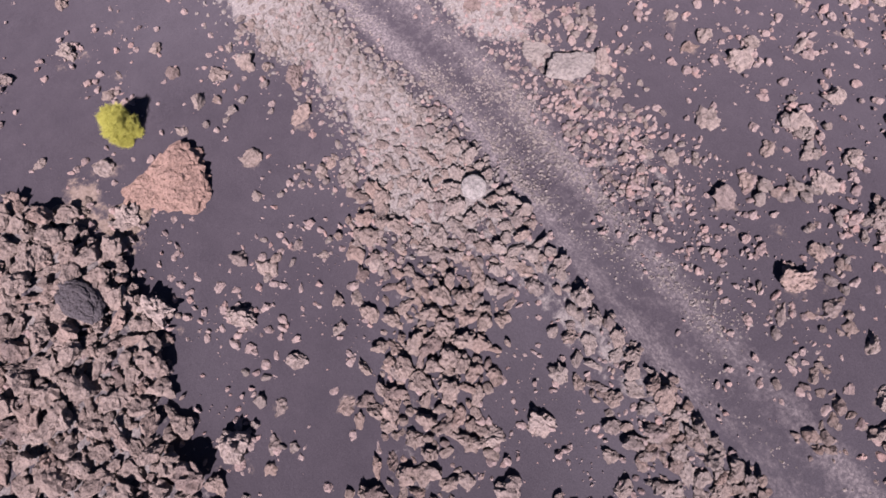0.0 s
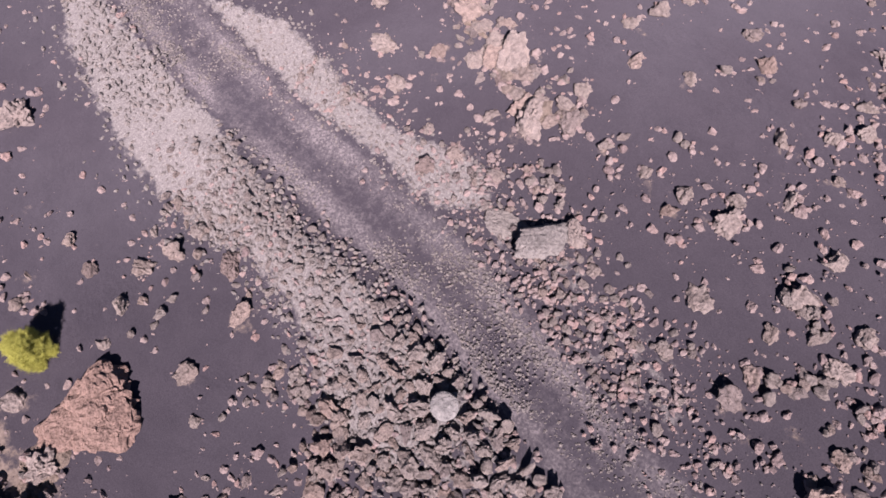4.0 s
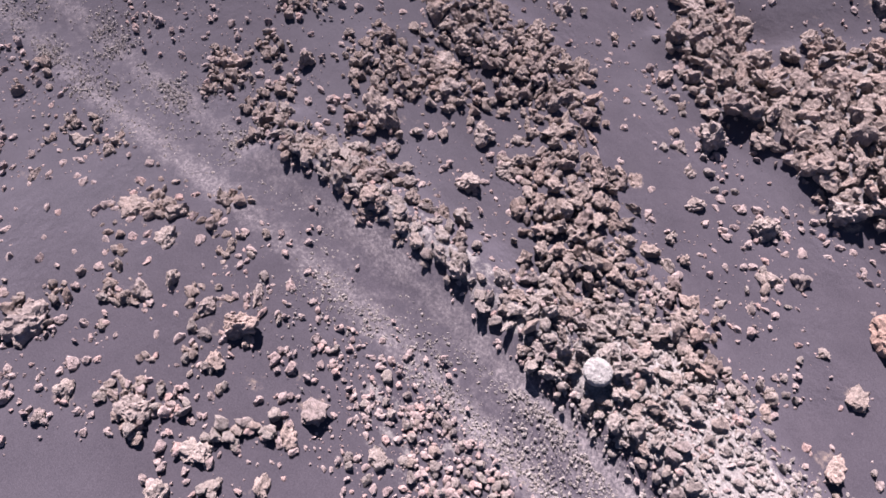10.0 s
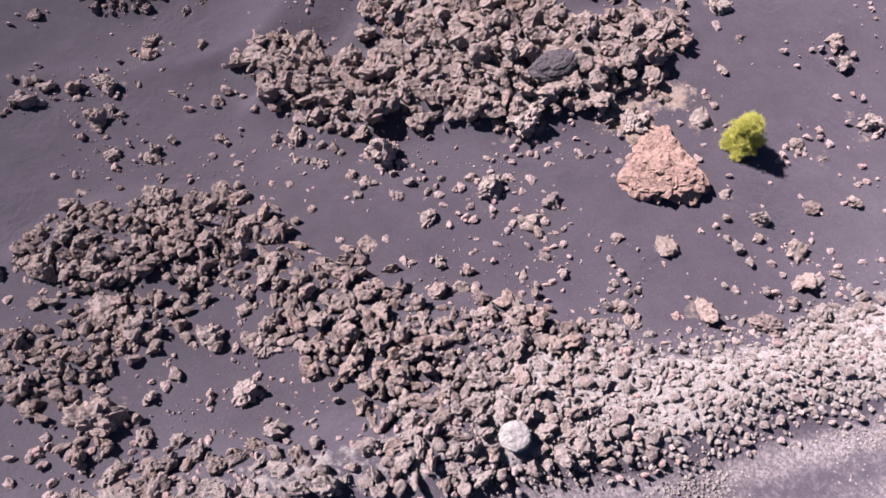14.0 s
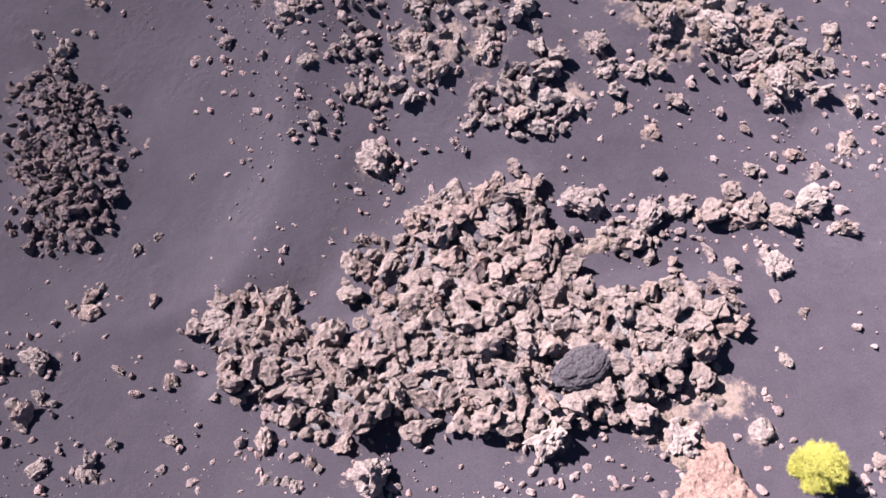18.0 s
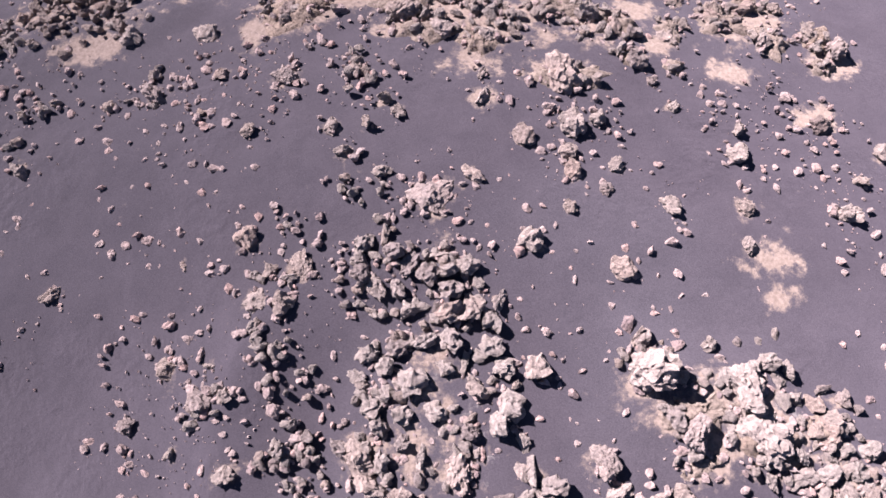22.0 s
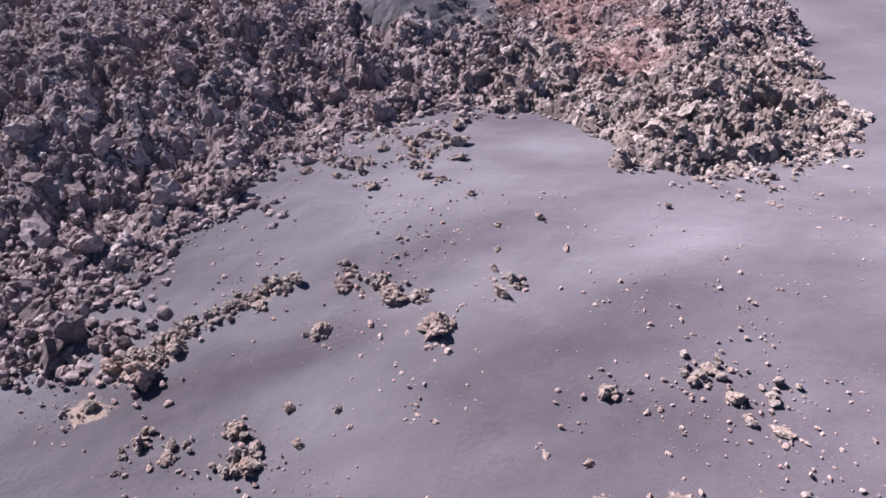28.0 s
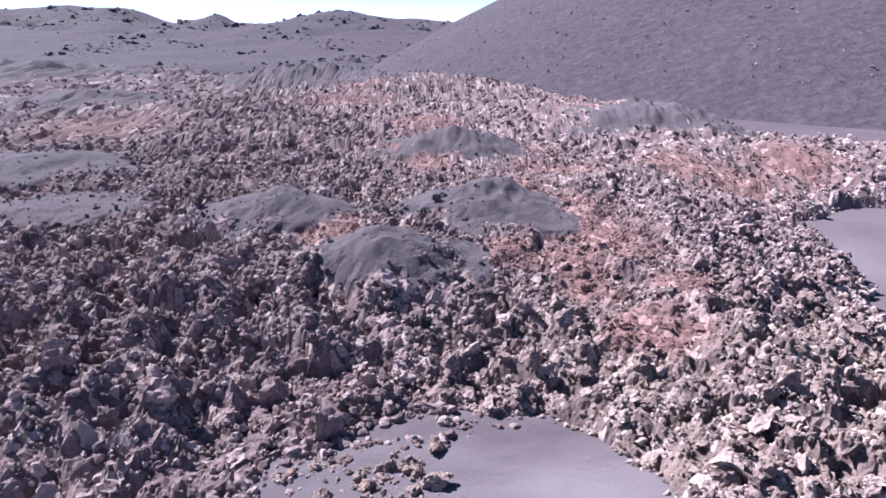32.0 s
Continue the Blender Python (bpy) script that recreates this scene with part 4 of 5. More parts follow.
# clumps of stones: x, y, radius, how many
CLUMPS = {
    "south": [(-6.2, -11.3, 1.5, 60), (-8.8, -10.4, 1.0, 25), (-0.8, -12.9, 1.1, 25), (-5.5, -1.8, 1.1, 40), (-7.2, -3.4, 1.1, 35), (-3.1, -3.2, 1.1, 30), (-3.7, -0.3, 0.9, 25), (-2.2, 2.0, 1.8, 150), (-0.1, 2.3, 1.5, 110), (-4.6, 2.1, 1.8, 90), (-6.1, 2.1, 1.8, 70), (-8.9, 1.8, 2.1, 100), (-7.5, -0.5, 1.0, 20), (5.0, -0.1, 0.7, 25), (5.6, 2.0, 1.1, 40), (1.9, 2.3, 1.0, 50), (7.6, 2.4, 1.4, 50), (9.9, 2.8, 1.5, 45)],
    "south_east": [(14.6, -3.4, 1.7, 35), (12.0, -2.6, 1.2, 25), (8.7, -2.9, 1.0, 30), (19.2, -6.4, 1.3, 15), (12.2, 1.7, 0.9, 12), (15.2, 3.7, 1.5, 40), (13.2, 3.3, 1.1, 30), (-0.2, 1.2, 1.0, 30), (-9.8, -2.1, 1.2, 50), (-9.2, -4.7, 0.7, 15), (-7.4, -14.6, 1.3, 20), (12.1, -0.2, 1.0, 14), (18.0, -3.6, 1.3, 14), (4.0, -5.0, 1.2, 14), (4.5, -8.6, 0.9, 10), (14.3, 2.8, 2.2, 25), (5.9, 0.9, 1.1, 15)],
    "south_west": [(-6.2, -11.3, 1.5, 50), (-12.8, -8.1, 1.5, 50), (-12.0, -6.4, 1.7, 25), (-11.0, -2.8, 1.2, 40), (-10.1, -2.0, 1.0, 30), (-12.8, 0.6, 1.4, 60), (-16.2, 0.8, 0.6, 20), (-17.8, -0.0, 1.0, 20), (-21.4, 0.1, 1.1, 25), (-21.9, -2.2, 1.3, 20), (0.4, -15.0, 2.3, 70), (-0.2, -13.4, 1.3, 40), (4.8, -17.6, 0.8, 15)],
    "far_west": [(-14.1, -8.5, 1.9, 110), (-16.7, -8.0, 1.3, 40), (-17.6, -13.6, 1.1, 30), (-13.6, -12.3, 1.2, 30), (-6.4, -11.3, 0.9, 30), (-13.2, -5.2, 1.0, 30), (-11.9, -4.5, 0.8, 20), (-10.3, -1.6, 1.2, 45), (-12.5, 0.5, 1.2, 60), (-12.5, -2.8, 0.6, 12), (-10.9, 2.1, 1.0, 40), (-8.6, -0.0, 1.1, 25), (-8.9, -2.0, 0.8, 15), (-7.3, -3.2, 0.9, 20)],
    "south_far": [(-7.3, -12.1, 1.2, 40), (-6.2, -12.0, 1.2, 40), (-4.2, -11.4, 1.2, 40), (-2.7, -11.1, 1.0, 24), (-1.7, -11.9, 1.2, 26), (-0.8, -12.7, 1.2, 36), (0.1, -13.4, 1.2, 36), (0.7, -14.1, 1.2, 36), (1.8, -14.9, 1.2, 26), (-7.5, -16.6, 1.0, 24), (-8.3, -15.4, 0.9, 16), (-5.8, -18.0, 0.9, 16), (-8.3, -14.3, 0.9, 16)],
    "west_berm": [(-13.9, 5.7, 1.2, 100), (-16.7, 6.1, 1.3, 80), (-11.3, 6.0, 1.0, 80), (-9.2, 6.4, 0.9, 80), (-7.5, 6.4, 0.8, 60), (-13.7, 10.9, 1.1, 50), (-17.7, 10.2, 1.4, 40), (-11.5, 11.9, 1.3, 50), (-14.2, 15.0, 1.1, 40), (-12.4, 15.7, 1.1, 40), (-9.9, 15.9, 1.0, 30), (-12.0, 9.7, 1.1, 20), (-16.5, 8.0, 0.9, 20)],
    "north": [(-16.8, 22.6, 1.1, 15), (-11.2, 18.9, 1.0, 12), (-2.7, 16.5, 1.2, 14), (2.4, 14.6, 0.9, 10), (4.7, 12.1, 1.1, 20), (4.0, 10.6, 1.0, 35), (1.3, 10.8, 1.0, 40), (-0.4, 11.4, 0.9, 30), (11.0, 10.7, 1.1, 40), (12.8, 11.0, 0.7, 30), (-13.1, 21.1, 1.7, 14), (-5.3, 19.1, 1.2, 12), (8.5, 13.1, 1.1, 10)],
    "hollow": [(-2.4, 32.6, 0.9, 25), (-0.1, 34.0, 1.2, 45), (-2.0, 30.7, 0.8, 18), (-3.7, 30.0, 0.7, 10), (-1.7, 29.0, 0.7, 12), (1.3, 29.4, 0.7, 14), (3.3, 29.7, 0.9, 35), (-13.7, 34.8, 1.0, 30), (-13.0, 39.1, 1.1, 25), (-2.6, 35.4, 1.2, 14), (-5.2, 34.6, 1.0, 12), (12.8, 31.0, 1.1, 25), (14.7, 27.5, 0.7, 20), (7.0, 24.7, 1.4, 15), (-6.5, 23.3, 1.5, 50), (-12.4, 24.7, 0.9, 12)],
    "slope": [(0.2, 38.0, 1.3, 90), (-0.8, 39.4, 1.4, 60), (-2.7, 35.4, 1.0, 25), (-7.0, 45.0, 1.0, 18), (-11.0, 44.4, 1.2, 20), (-0.1, 44.4, 0.8, 15), (-3.0, 37.8, 0.8, 15), (2.5, 37.4, 1.0, 40), (-2.8, 33.0, 1.0, 40), (-2.5, 30.8, 0.9, 50), (2.6, 32.9, 1.0, 45), (0.4, 35.7, 0.8, 30), (-13.4, 48.2, 1.1, 40), (-15.0, 39.5, 0.9, 36), (-14.0, 39.7, 0.9, 36), (-14.1, 35.0, 0.9, 36), (-15.4, 37.8, 0.9, 36)],
    "crest": [(-10.6, 51.3, 2.3, 90), (-7.3, 49.8, 1.6, 40), (1.7, 50.0, 1.6, 16), (2.5, 46.6, 1.1, 12), (7.2, 47.2, 1.3, 14), (-2.5, 47.9, 1.1, 14), (13.8, 47.9, 1.2, 16), (16.4, 49.4, 1.0, 12), (-0.2, 44.9, 0.7, 10), (-8.5, 52.8, 1.7, 60), (4.2, 49.3, 1.1, 20)],
    "north_slope": [(0.9, 69.0, 0.8, 14), (1.8, 69.3, 0.8, 14), (-0.7, 69.0, 0.5, 6), (1.4, 67.4, 0.8, 12), (3.4, 66.8, 0.5, 5), (6.7, 67.6, 0.6, 7), (7.7, 67.4, 0.5, 7), (-6.5, 69.8, 1.1, 30), (-4.8, 69.1, 1.1, 24), (-7.5, 69.4, 0.9, 16), (-1.3, 75.0, 0.8, 10), (-1.5, 74.1, 0.7, 8), (-5.9, 75.9, 0.8, 8), (-4.6, 75.5, 0.8, 8), (18.1, 75.6, 1.2, 10), (20.1, 73.8, 1.0, 8), (6.2, 58.5, 1.0, 10), (11.1, 57.9, 1.2, 10)],
    "ash_bay": [(-8.3, 81.1, 0.9, 30), (-7.3, 81.1, 0.9, 34), (-6.3, 82.1, 0.8, 26), (-5.4, 82.9, 0.7, 18), (-4.4, 83.3, 0.6, 14), (-3.4, 84.0, 0.6, 14), (-2.4, 84.3, 0.7, 18), (-1.2, 84.9, 0.7, 14), (-0.3, 85.1, 0.5, 7), (2.6, 85.1, 0.7, 12), (4.1, 84.0, 0.6, 10), (5.0, 83.3, 0.6, 9), (6.4, 82.4, 0.6, 7), (10.1, 83.3, 0.6, 8), (10.9, 82.6, 0.5, 6), (6.8, 99.5, 1.2, 24), (8.1, 100.2, 0.9, 18), (7.1, 97.4, 1.0, 18), (3.9, 100.4, 1.2, 16), (1.7, 96.6, 1.2, 12), (-9.5, 78.3, 0.8, 6)],
}
for n, (where, rows) in enumerate(CLUMPS.items()):
    rng = np.random.RandomState(300 + n)
    got = []
    for cx, cy, radius, count in rows:
        k = int(count * (2.0 if count < 70 else 1.2))
        r, a = radius * 1.15 * rng.uniform(0, 1, k) ** 0.62, rng.uniform(0, 6.28, k)
        s = (0.10 + 0.42 * rng.uniform(0, 1, k) ** 2.2) * np.clip(1.25 - 0.45 * r / radius, 0.5, 1.2)
        long, way = rng.uniform(0.55, 1.45), rng.uniform(0, 3.14)
        u, w = r * np.cos(a) * long, r * np.sin(a) / long
        qx, qy = cx + u * np.cos(way) - w * np.sin(way), cy + u * np.sin(way) + w * np.cos(way)
        keep = (fbm2(qx, qy, 0.8, 2, 49) > -0.12) | (n > 9)
        s = s * (1.4 if n > 9 else 0.68 if where.startswith("south") and cy > 0.5 else 1.0)
        got.append(np.stack([qx, qy, s])[:, keep])
    px, py, ps = np.concatenate(got, 1)
    rubble("stone_cluster", px, py, ground(px, py) + heap(px, py), ps, RUST if where in ("south_west", "far_west", "west_berm") else ROCK, "cluster of broken pinkish grey stones on dark ash", "stones", 40 + n)

# stones strewn thinly over the ash
rng = np.random.RandomState(5)
n = 86000
px, py = rng.uniform(-32, 46, n), rng.uniform(-24, 92, n)
thick = fbm2(px, py, 6.0, 4, 21, 0.6) + 0.25 * (py < 20) + 0.06 * (py < 3) - 0.06 * smooth_step(60, 74, py) + 0.45 * (edge_distance(px, py, ROAD, False) < 5) - 0.35 * (px < -8) * (py > 24) * (py < 60) + 0.42 * (px > -9) * (px < 16) * (py > 30) * (py < 54)
keep = thick + 0.5 * fbm2(px, py, 1.3, 2, 23) + rng.uniform(-0.45, 0.45, n) > 0.22
keep &= (edge_distance(px, py, ROAD, False) > 1.5) & (lava_gap(px, py) > 0.3)
px, py = px[keep], py[keep]
ps = (0.045 + 0.36 * rng.uniform(0, 1, len(px)) ** 5.0) * np.where(py > 56, 0.7, np.where(py < 3, 1.1, 1.0))
strew_sizes("scattered_stones", px, py, ground(px, py) - 0.01, ps, ROCK, "loose pale stones scattered over dark ash", "stones", 70)

# fragments lying round the boulders
rng = np.random.RandomState(29)
cx, cy, cs = np.concatenate([np.array(rows) for rows in BOULDERS]).T
k = np.repeat(np.arange(len(cx)), np.maximum(3, (13 * cs).astype(int)))
far, a = cs[k] * (0.35 + 1.1 * rng.uniform(0, 1, len(k)) ** 1.6), rng.uniform(0, 6.28, len(k))
px, py = cx[k] + far * np.cos(a), cy[k] + far * np.sin(a)
ps = np.clip(cs[k], 0.4, 1.3) * (0.06 + 0.34 * rng.uniform(0, 1, len(k)) ** 2.4)
keep = edge_distance(px, py, ROAD, False) > 1.2
px, py, ps = px[keep], py[keep], ps[keep]
strew_sizes("boulder_fragments", px, py, ground(px, py) + heap(px, py) - 0.01, ps, ROCK, "broken fragments lying round the boulders on ash", "stones", 75)

# pebbles on the pale soil
for k, poly in enumerate(SOIL.values()):
    px, py, ps = pack(poly, 26, 0.03, 0.15, 600 + k, 3.0)
    strew("soil_pebbles", TINY, px, py, ground(px, py), ps, ROCK, "small stones lying on pale soil", "stones", 610 + k)

# grit of the track
n = 52000
pa = rng.uniform(-34, 26, n)
py0 = np.interp(pa, [p[0] for p in ROAD], [p[1] for p in ROAD])
off = np.where(rng.uniform(0, 1, n) < 0.5, rng.choice((-1.0, 1.0), n) + rng.normal(0, 0.36, n), rng.normal(0, 1.5, n))
ps = 0.034 + 0.11 * rng.uniform(0, 1, n) ** 3.5
px, py = pa, py0 + off
keep = fbm2(px, py, 1.4, 3, 91) + 0.5 * fbm2(px, py, 0.4, 2, 92) + 0.5 * smooth_step(-22, 4, px) > rng.uniform(-0.4, 0.95, n)
px, py, ps, off = px[keep], py[keep], ps[keep], off[keep]
strew("track_grit", CHIPS, px, py, ground(px, py) - 0.10 * np.exp(-(off / 1.2) ** 2), ps, GRAVEL, "pale grit and pebbles along the worn track", "gravel", 71)

# ---- lava field ----
DOMES = [(7.2, 121.5, 4.2, 2.3), (-2.6, 133.0, 5.2, 2.4), (15.6, 134.5, 5.8, 3.1), (15.5, 167.0, 7.0, 3.6), (54.0, 193.0, 12.0, 5.0), (-36.0, 157.0, 9.0, 1.0), (-25.0, 136.0, 6.0, 0.6), (-60.0, 235.0, 16.0, 3.0), (-20.0, 300.0, 22.0, 6.0), (-120.0, 330.0, 30.0, 5.0)]
RED = [(23.4, 136.0, 4.4), (25.6, 127.5, 3.5), (21.3, 122.7, 2.6), (2.3, 127.1, 2.8), (11.8, 193.4, 6.6), (8.9, 165.9, 3.5), (26.6, 156.5, 4.8), (25.8, 169.3, 3.6), (66.1, 237.6, 16.6), (84.2, 236.5, 16.6), (90.7, 224.0, 11.3), (46.4, 206.9, 7.4), (28.0, 116.7, 1.9), (-5.0, 250.0, 10.8), (-44.8, 198.4, 10.8), (25.7, 111.8, 2.4), (23.0, 132.0, 4.2), (25.7, 125.2, 3.8), (16.6, 124.0, 2.5), (21.6, 118.6, 2.3), (23.4, 112.4, 2.1), (44.8, 160.7, 5.4), (50.7, 156.6, 5.8), (62.2, 163.8, 5.6), (20.0, 147.1, 3.4), (11.5, 158.8, 3.2), (-3.6, 279.2, 9.7)]


def lava_rim(x, y):
    return edge_distance(x, y, LAVA_EDGE) * np.where(inside(x, y, LAVA_EDGE), 1, -1) + 1.5 * fbm2(x, y, 2.8, 3, 35)


def domes(x, y):
    """Height and cover of the ash domes."""
    high, cover = np.zeros(np.shape(x)), np.zeros(np.shape(x))
    for cx, cy, r, h in DOMES:
        d = np.hypot((x - cx) / 1.25, y - cy) / r
        high = high + h * np.exp(-d * d * 1.1) * (1 + 0.25 * fbm2(x, y, 2.6, 3, 39))
        cover = np.maximum(cover, 0.92 * (1 - smooth_step(0.8, 1.45, d + 0.5 * fbm2(x, y, 3.4, 4, 37, 0.6))))
    return high, cover


def redness(x, y):
    out = np.zeros(np.shape(x))
    for cx, cy, r in RED:
        out = np.maximum(out, 0.95 * np.exp(-((x - cx) ** 2 + (y - cy) ** 2) / (2.0 * r * r)))
    return out


def tanness(x, y):
    return 0.62 * smooth_step(-6, 18, x - 0.1 * (y - 95)) * (1 - smooth_step(108, 132, y))


def cells(x, y, size, seed):
    """Broken plates: a height and a shade for each cell of an uneven net."""
    gx, gy = np.floor(x / size), np.floor(y / size)
    best, high, tone = np.full(np.shape(x), 1e9), np.zeros(np.shape(x)), np.zeros(np.shape(x))
    zero = np.zeros(np.shape(x))
    for a in (-1, 0, 1):
        for b in (-1, 0, 1):
            r = [lattice((gx + a).astype(np.int64), (gy + b).astype(np.int64), zero.astype(np.int64) + k, seed) for k in range(5)]
            dx, dy = x / size - (gx + a + 0.5 + 0.45 * r[0]), y / size - (gy + b + 0.5 + 0.45 * r[1])
            d = dx * dx + dy * dy
            near = d < best
            best = np.where(near, d, best)
            high = np.where(near, r[2] + 0.9 * (r[3] * dx + r[4] * dy), high)
            tone = np.where(near, r[3], tone)
    return high, tone


def lava_height(x, y):
    d = lava_rim(x, y)
    steep = 1 - smooth_step(-2, 12, x)
    rise = np.where(d > 0, 2.0 * (1 - np.exp(-np.maximum(d, 0) / (1.6 + 1.4 * steep))) + 3.3 * smooth_step(1, 20, d), d * 0.9)
    high, cover = domes(x, y)
    ridged = 1 - np.abs(fbm2(x, y, 3.4, 4, 31, 0.6)) * 1.7
    pits = smooth_step(0.08, 0.38, fbm2(x, y, 4.2, 2, 34)) * (1 + 0.3 * steep)
    calm = (1 - cover) * (1 - 0.75 * redness(x, y))
    lumps = (0.5 * ridged + 0.3 * fbm2(x, y, 1.3, 3, 32) - (0.9 * pits + 0.7 * smooth_step(0.1, 0.36, fbm2(x, y, 2.1, 2, 38)) * (1 - smooth_step(112, 130, y))) * smooth_step(0.8, 5, d)) * calm - 0.35 + 0.9 * fbm2(x, y, 18.0, 3, 33)
    far = 2.2 * smooth_step(150, 230, y) * fbm2(x, y, 36.0, 4, 36, 0.6)
    over = rise + lumps * np.clip(d / 2.0, 0, 1) + high + far - 0.05
    return ground(x, y) + np.where(d > 0.4, np.maximum(over, 0.35), over), d


LAVA_VALUES = {"tan": lambda p: tanness(p[:, 0], p[:, 1]), "red": lambda p: redness(p[:, 0], p[:, 1]), "ash": lambda p: domes(p[:, 0], p[:, 1])[1]}


def build_lava():
    gx, gy = steps(-26, 48, 0.22, 520, 1.03), steps(80, 124, 0.22, 470, 1.026)
    gy = gy[gy > 79]
    x, y = np.meshgrid(gx, gy)
    z, d = lava_height(x, y)
    _, cover = domes(x, y)
    plate, tone = cells(x + 0.3 * fbm2(x, y, 1.1, 2, 43), y + 0.3 * fbm2(x, y, 1.1, 2, 44), 0.95, 41)
    bit, tint = cells(x, y, 0.52, 42)
    z = z + np.clip(d, 0, 1) * (1 - cover) * (1 - 0.7 * redness(x, y)) * (0.19 * plate + 0.15 * bit)
    f = grid_faces(len(gx), len(gy))
    f = f[(d.ravel()[f] > -0.5).any(1)]
    verts = np.stack([x.ravel(), y.ravel(), z.ravel()], -1)
    me = mesh_of("lava_field", verts, f)
    for key, rule in LAVA_VALUES.items():
        set_values(me, key, rule(verts))
    set_values(me, "cell", (np.abs(tone) * 0.6 + np.abs(tint) * 0.4).ravel())
    thing("lava_field", me, LAVA, "dark reddish brown field of broken clinker lava", "lava", "structure")
    rng = np.random.RandomState(9)
    spiky = [stone(70 + k, 2, 14, 0.2, 0.85, 2.0, 0.3) for k in range(16)]
    big = [stone(90 + k, 3, 14, 0.26, 0.85, 2.0, 0.3 if k % 2 else 0.5) for k in range(14)]
    flinty = [stone(110 + k, 1, 6, 0.25, 1.0, 2.0, 0.6) for k in range(10)]
    for name, n, reach, lo, hi, power, shapes in (("clinker", 5500, 60, 0.3, 0.7, 1.7, spiky), ("clinker_bits", 50000, 75, 0.12, 0.42, 1.5, flinty), ("clinker_blocks", 2400, 60, 0.5, 1.8, 2.0, big), ("far_clinker", 20000, 90, 0.25, 0.8, 2.2, flinty), ("farthest_clinker", 24000, 320, 0.4, 1.2, 2.0, flinty)):
        far = rng.uniform(0, 1, n) ** 1.15
        py = 80 + reach * far
        px = 14 + rng.uniform(-1, 1, n) * (30 + 0.62 * reach * far)
        pz, d = lava_height(px, py)
        ok = (d > -0.25) & (domes(px, py)[1] < rng.uniform(0.02, 1.0, n)) & ((py > 112) | (not name.startswith("far"))) & ((py > 155) | (name != "farthest_clinker"))
        px, py, pz = px[ok], py[ok], pz[ok]
        ps = (lo + (hi - lo) * rng.uniform(0, 1, len(px)) ** power) * (1 - 0.55 * redness(px, py)) * (1 - 0.45 * domes(px, py)[1])
        if name == "clinker_blocks":
            ps = ps * (1 + 0.2 * (px < 4) * (py < 108))
        strew(name, shapes, px, py, pz, ps, LAVA, "jagged dark clinker blocks heaped over the lava", "lava blocks", 3, 0.9 if name.startswith("far") else 1.3, 0.26, LAVA_VALUES)


build_lava()

rng = np.random.RandomState(19)
n = 26000
px, py = rng.uniform(-22, 40, n), rng.uniform(80, 112, n)
gap = -lava_rim(px, py)
keep = (gap > -0.6) & (gap < np.where(px < -3, 3.6, 6)) & (np.exp(-np.maximum(gap, 0) / 1.5) + 0.55 * fbm2(px, py, 1.6, 3, 47) > rng.uniform(0.15, 0.9, n) + 0.25 * (px > 12))
px, py = px[keep], py[keep]
ps = (0.10 + 0.8 * rng.uniform(0, 1, len(px)) ** 2.4) * np.where(px > 12, 0.75, 1.0)
for far, shapes in ((ps > 0.3, SMALL), (ps <= 0.3, TINY)):
    strew("foot_clinker", shapes, px[far], py[far], ground(px[far], py[far]), ps[far], LAVA, "loose clinker fallen from the lava onto ash", "lava blocks", 20, 0.7, 0.2, LAVA_VALUES)


# ---- distance ----
def build_cone():
    cx, cy, foot, high = 312.0, 478.0, 319.0, 158.0
    nr, na = 90, 320
    r, a = np.meshgrid(np.linspace(0.0, 1, nr), np.linspace(0, 2 * np.pi, na + 1)[:-1])
    x, y = cx + r * foot * 1.1 * np.cos(a), cy + r * foot * 1.1 * np.sin(a)
    z = -1.4 + high * np.clip(1 - r * 1.08, -0.05, 0.86) + (2.2 * fbm2(x, y, 45, 3, 51) + 0.8 * fbm2(x, y, 9, 3, 53)) * np.clip(1.1 - r, 0.05, 1)
    i = (np.arange(na)[:, None] * nr + np.arange(nr - 1)[None]).ravel()
    j = (((np.arange(na) + 1) % na)[:, None] * nr + np.arange(nr - 1)[None]).ravel()
    me = mesh_of("cinder_cone", np.stack([x.ravel(), y.ravel(), z.ravel()], -1), np.stack([i, i + 1, j + 1, j], -1), True)
    thing("cinder_cone", me, CINDER, "smooth dark grey cinder cone rising behind the lava", "hill", "structure")
    rng = np.random.RandomState(61)
    n = 6000
    a, rr = rng.uniform(3.0, 5.6, n), foot * (0.97 - 0.75 * rng.uniform(0, 1, n) ** 1.3)
    px, py = cx + rr * np.cos(a), cy + rr * np.sin(a)
    pz = -1.4 + high * np.clip(1 - rr / foot * 1.08 / 1.1, -0.05, 0.86)
    strew("cone_stones", CHIPS, px, py, pz + 0.3, 0.3 + 0.9 * rng.uniform(0, 1, n) ** 4, LAVA, "dark stones scattered on the cinder cone flank", "stones", 62, 1.0, 0.3, {k: (lambda p: np.zeros(len(p))) for k in LAVA_VALUES})


build_cone()


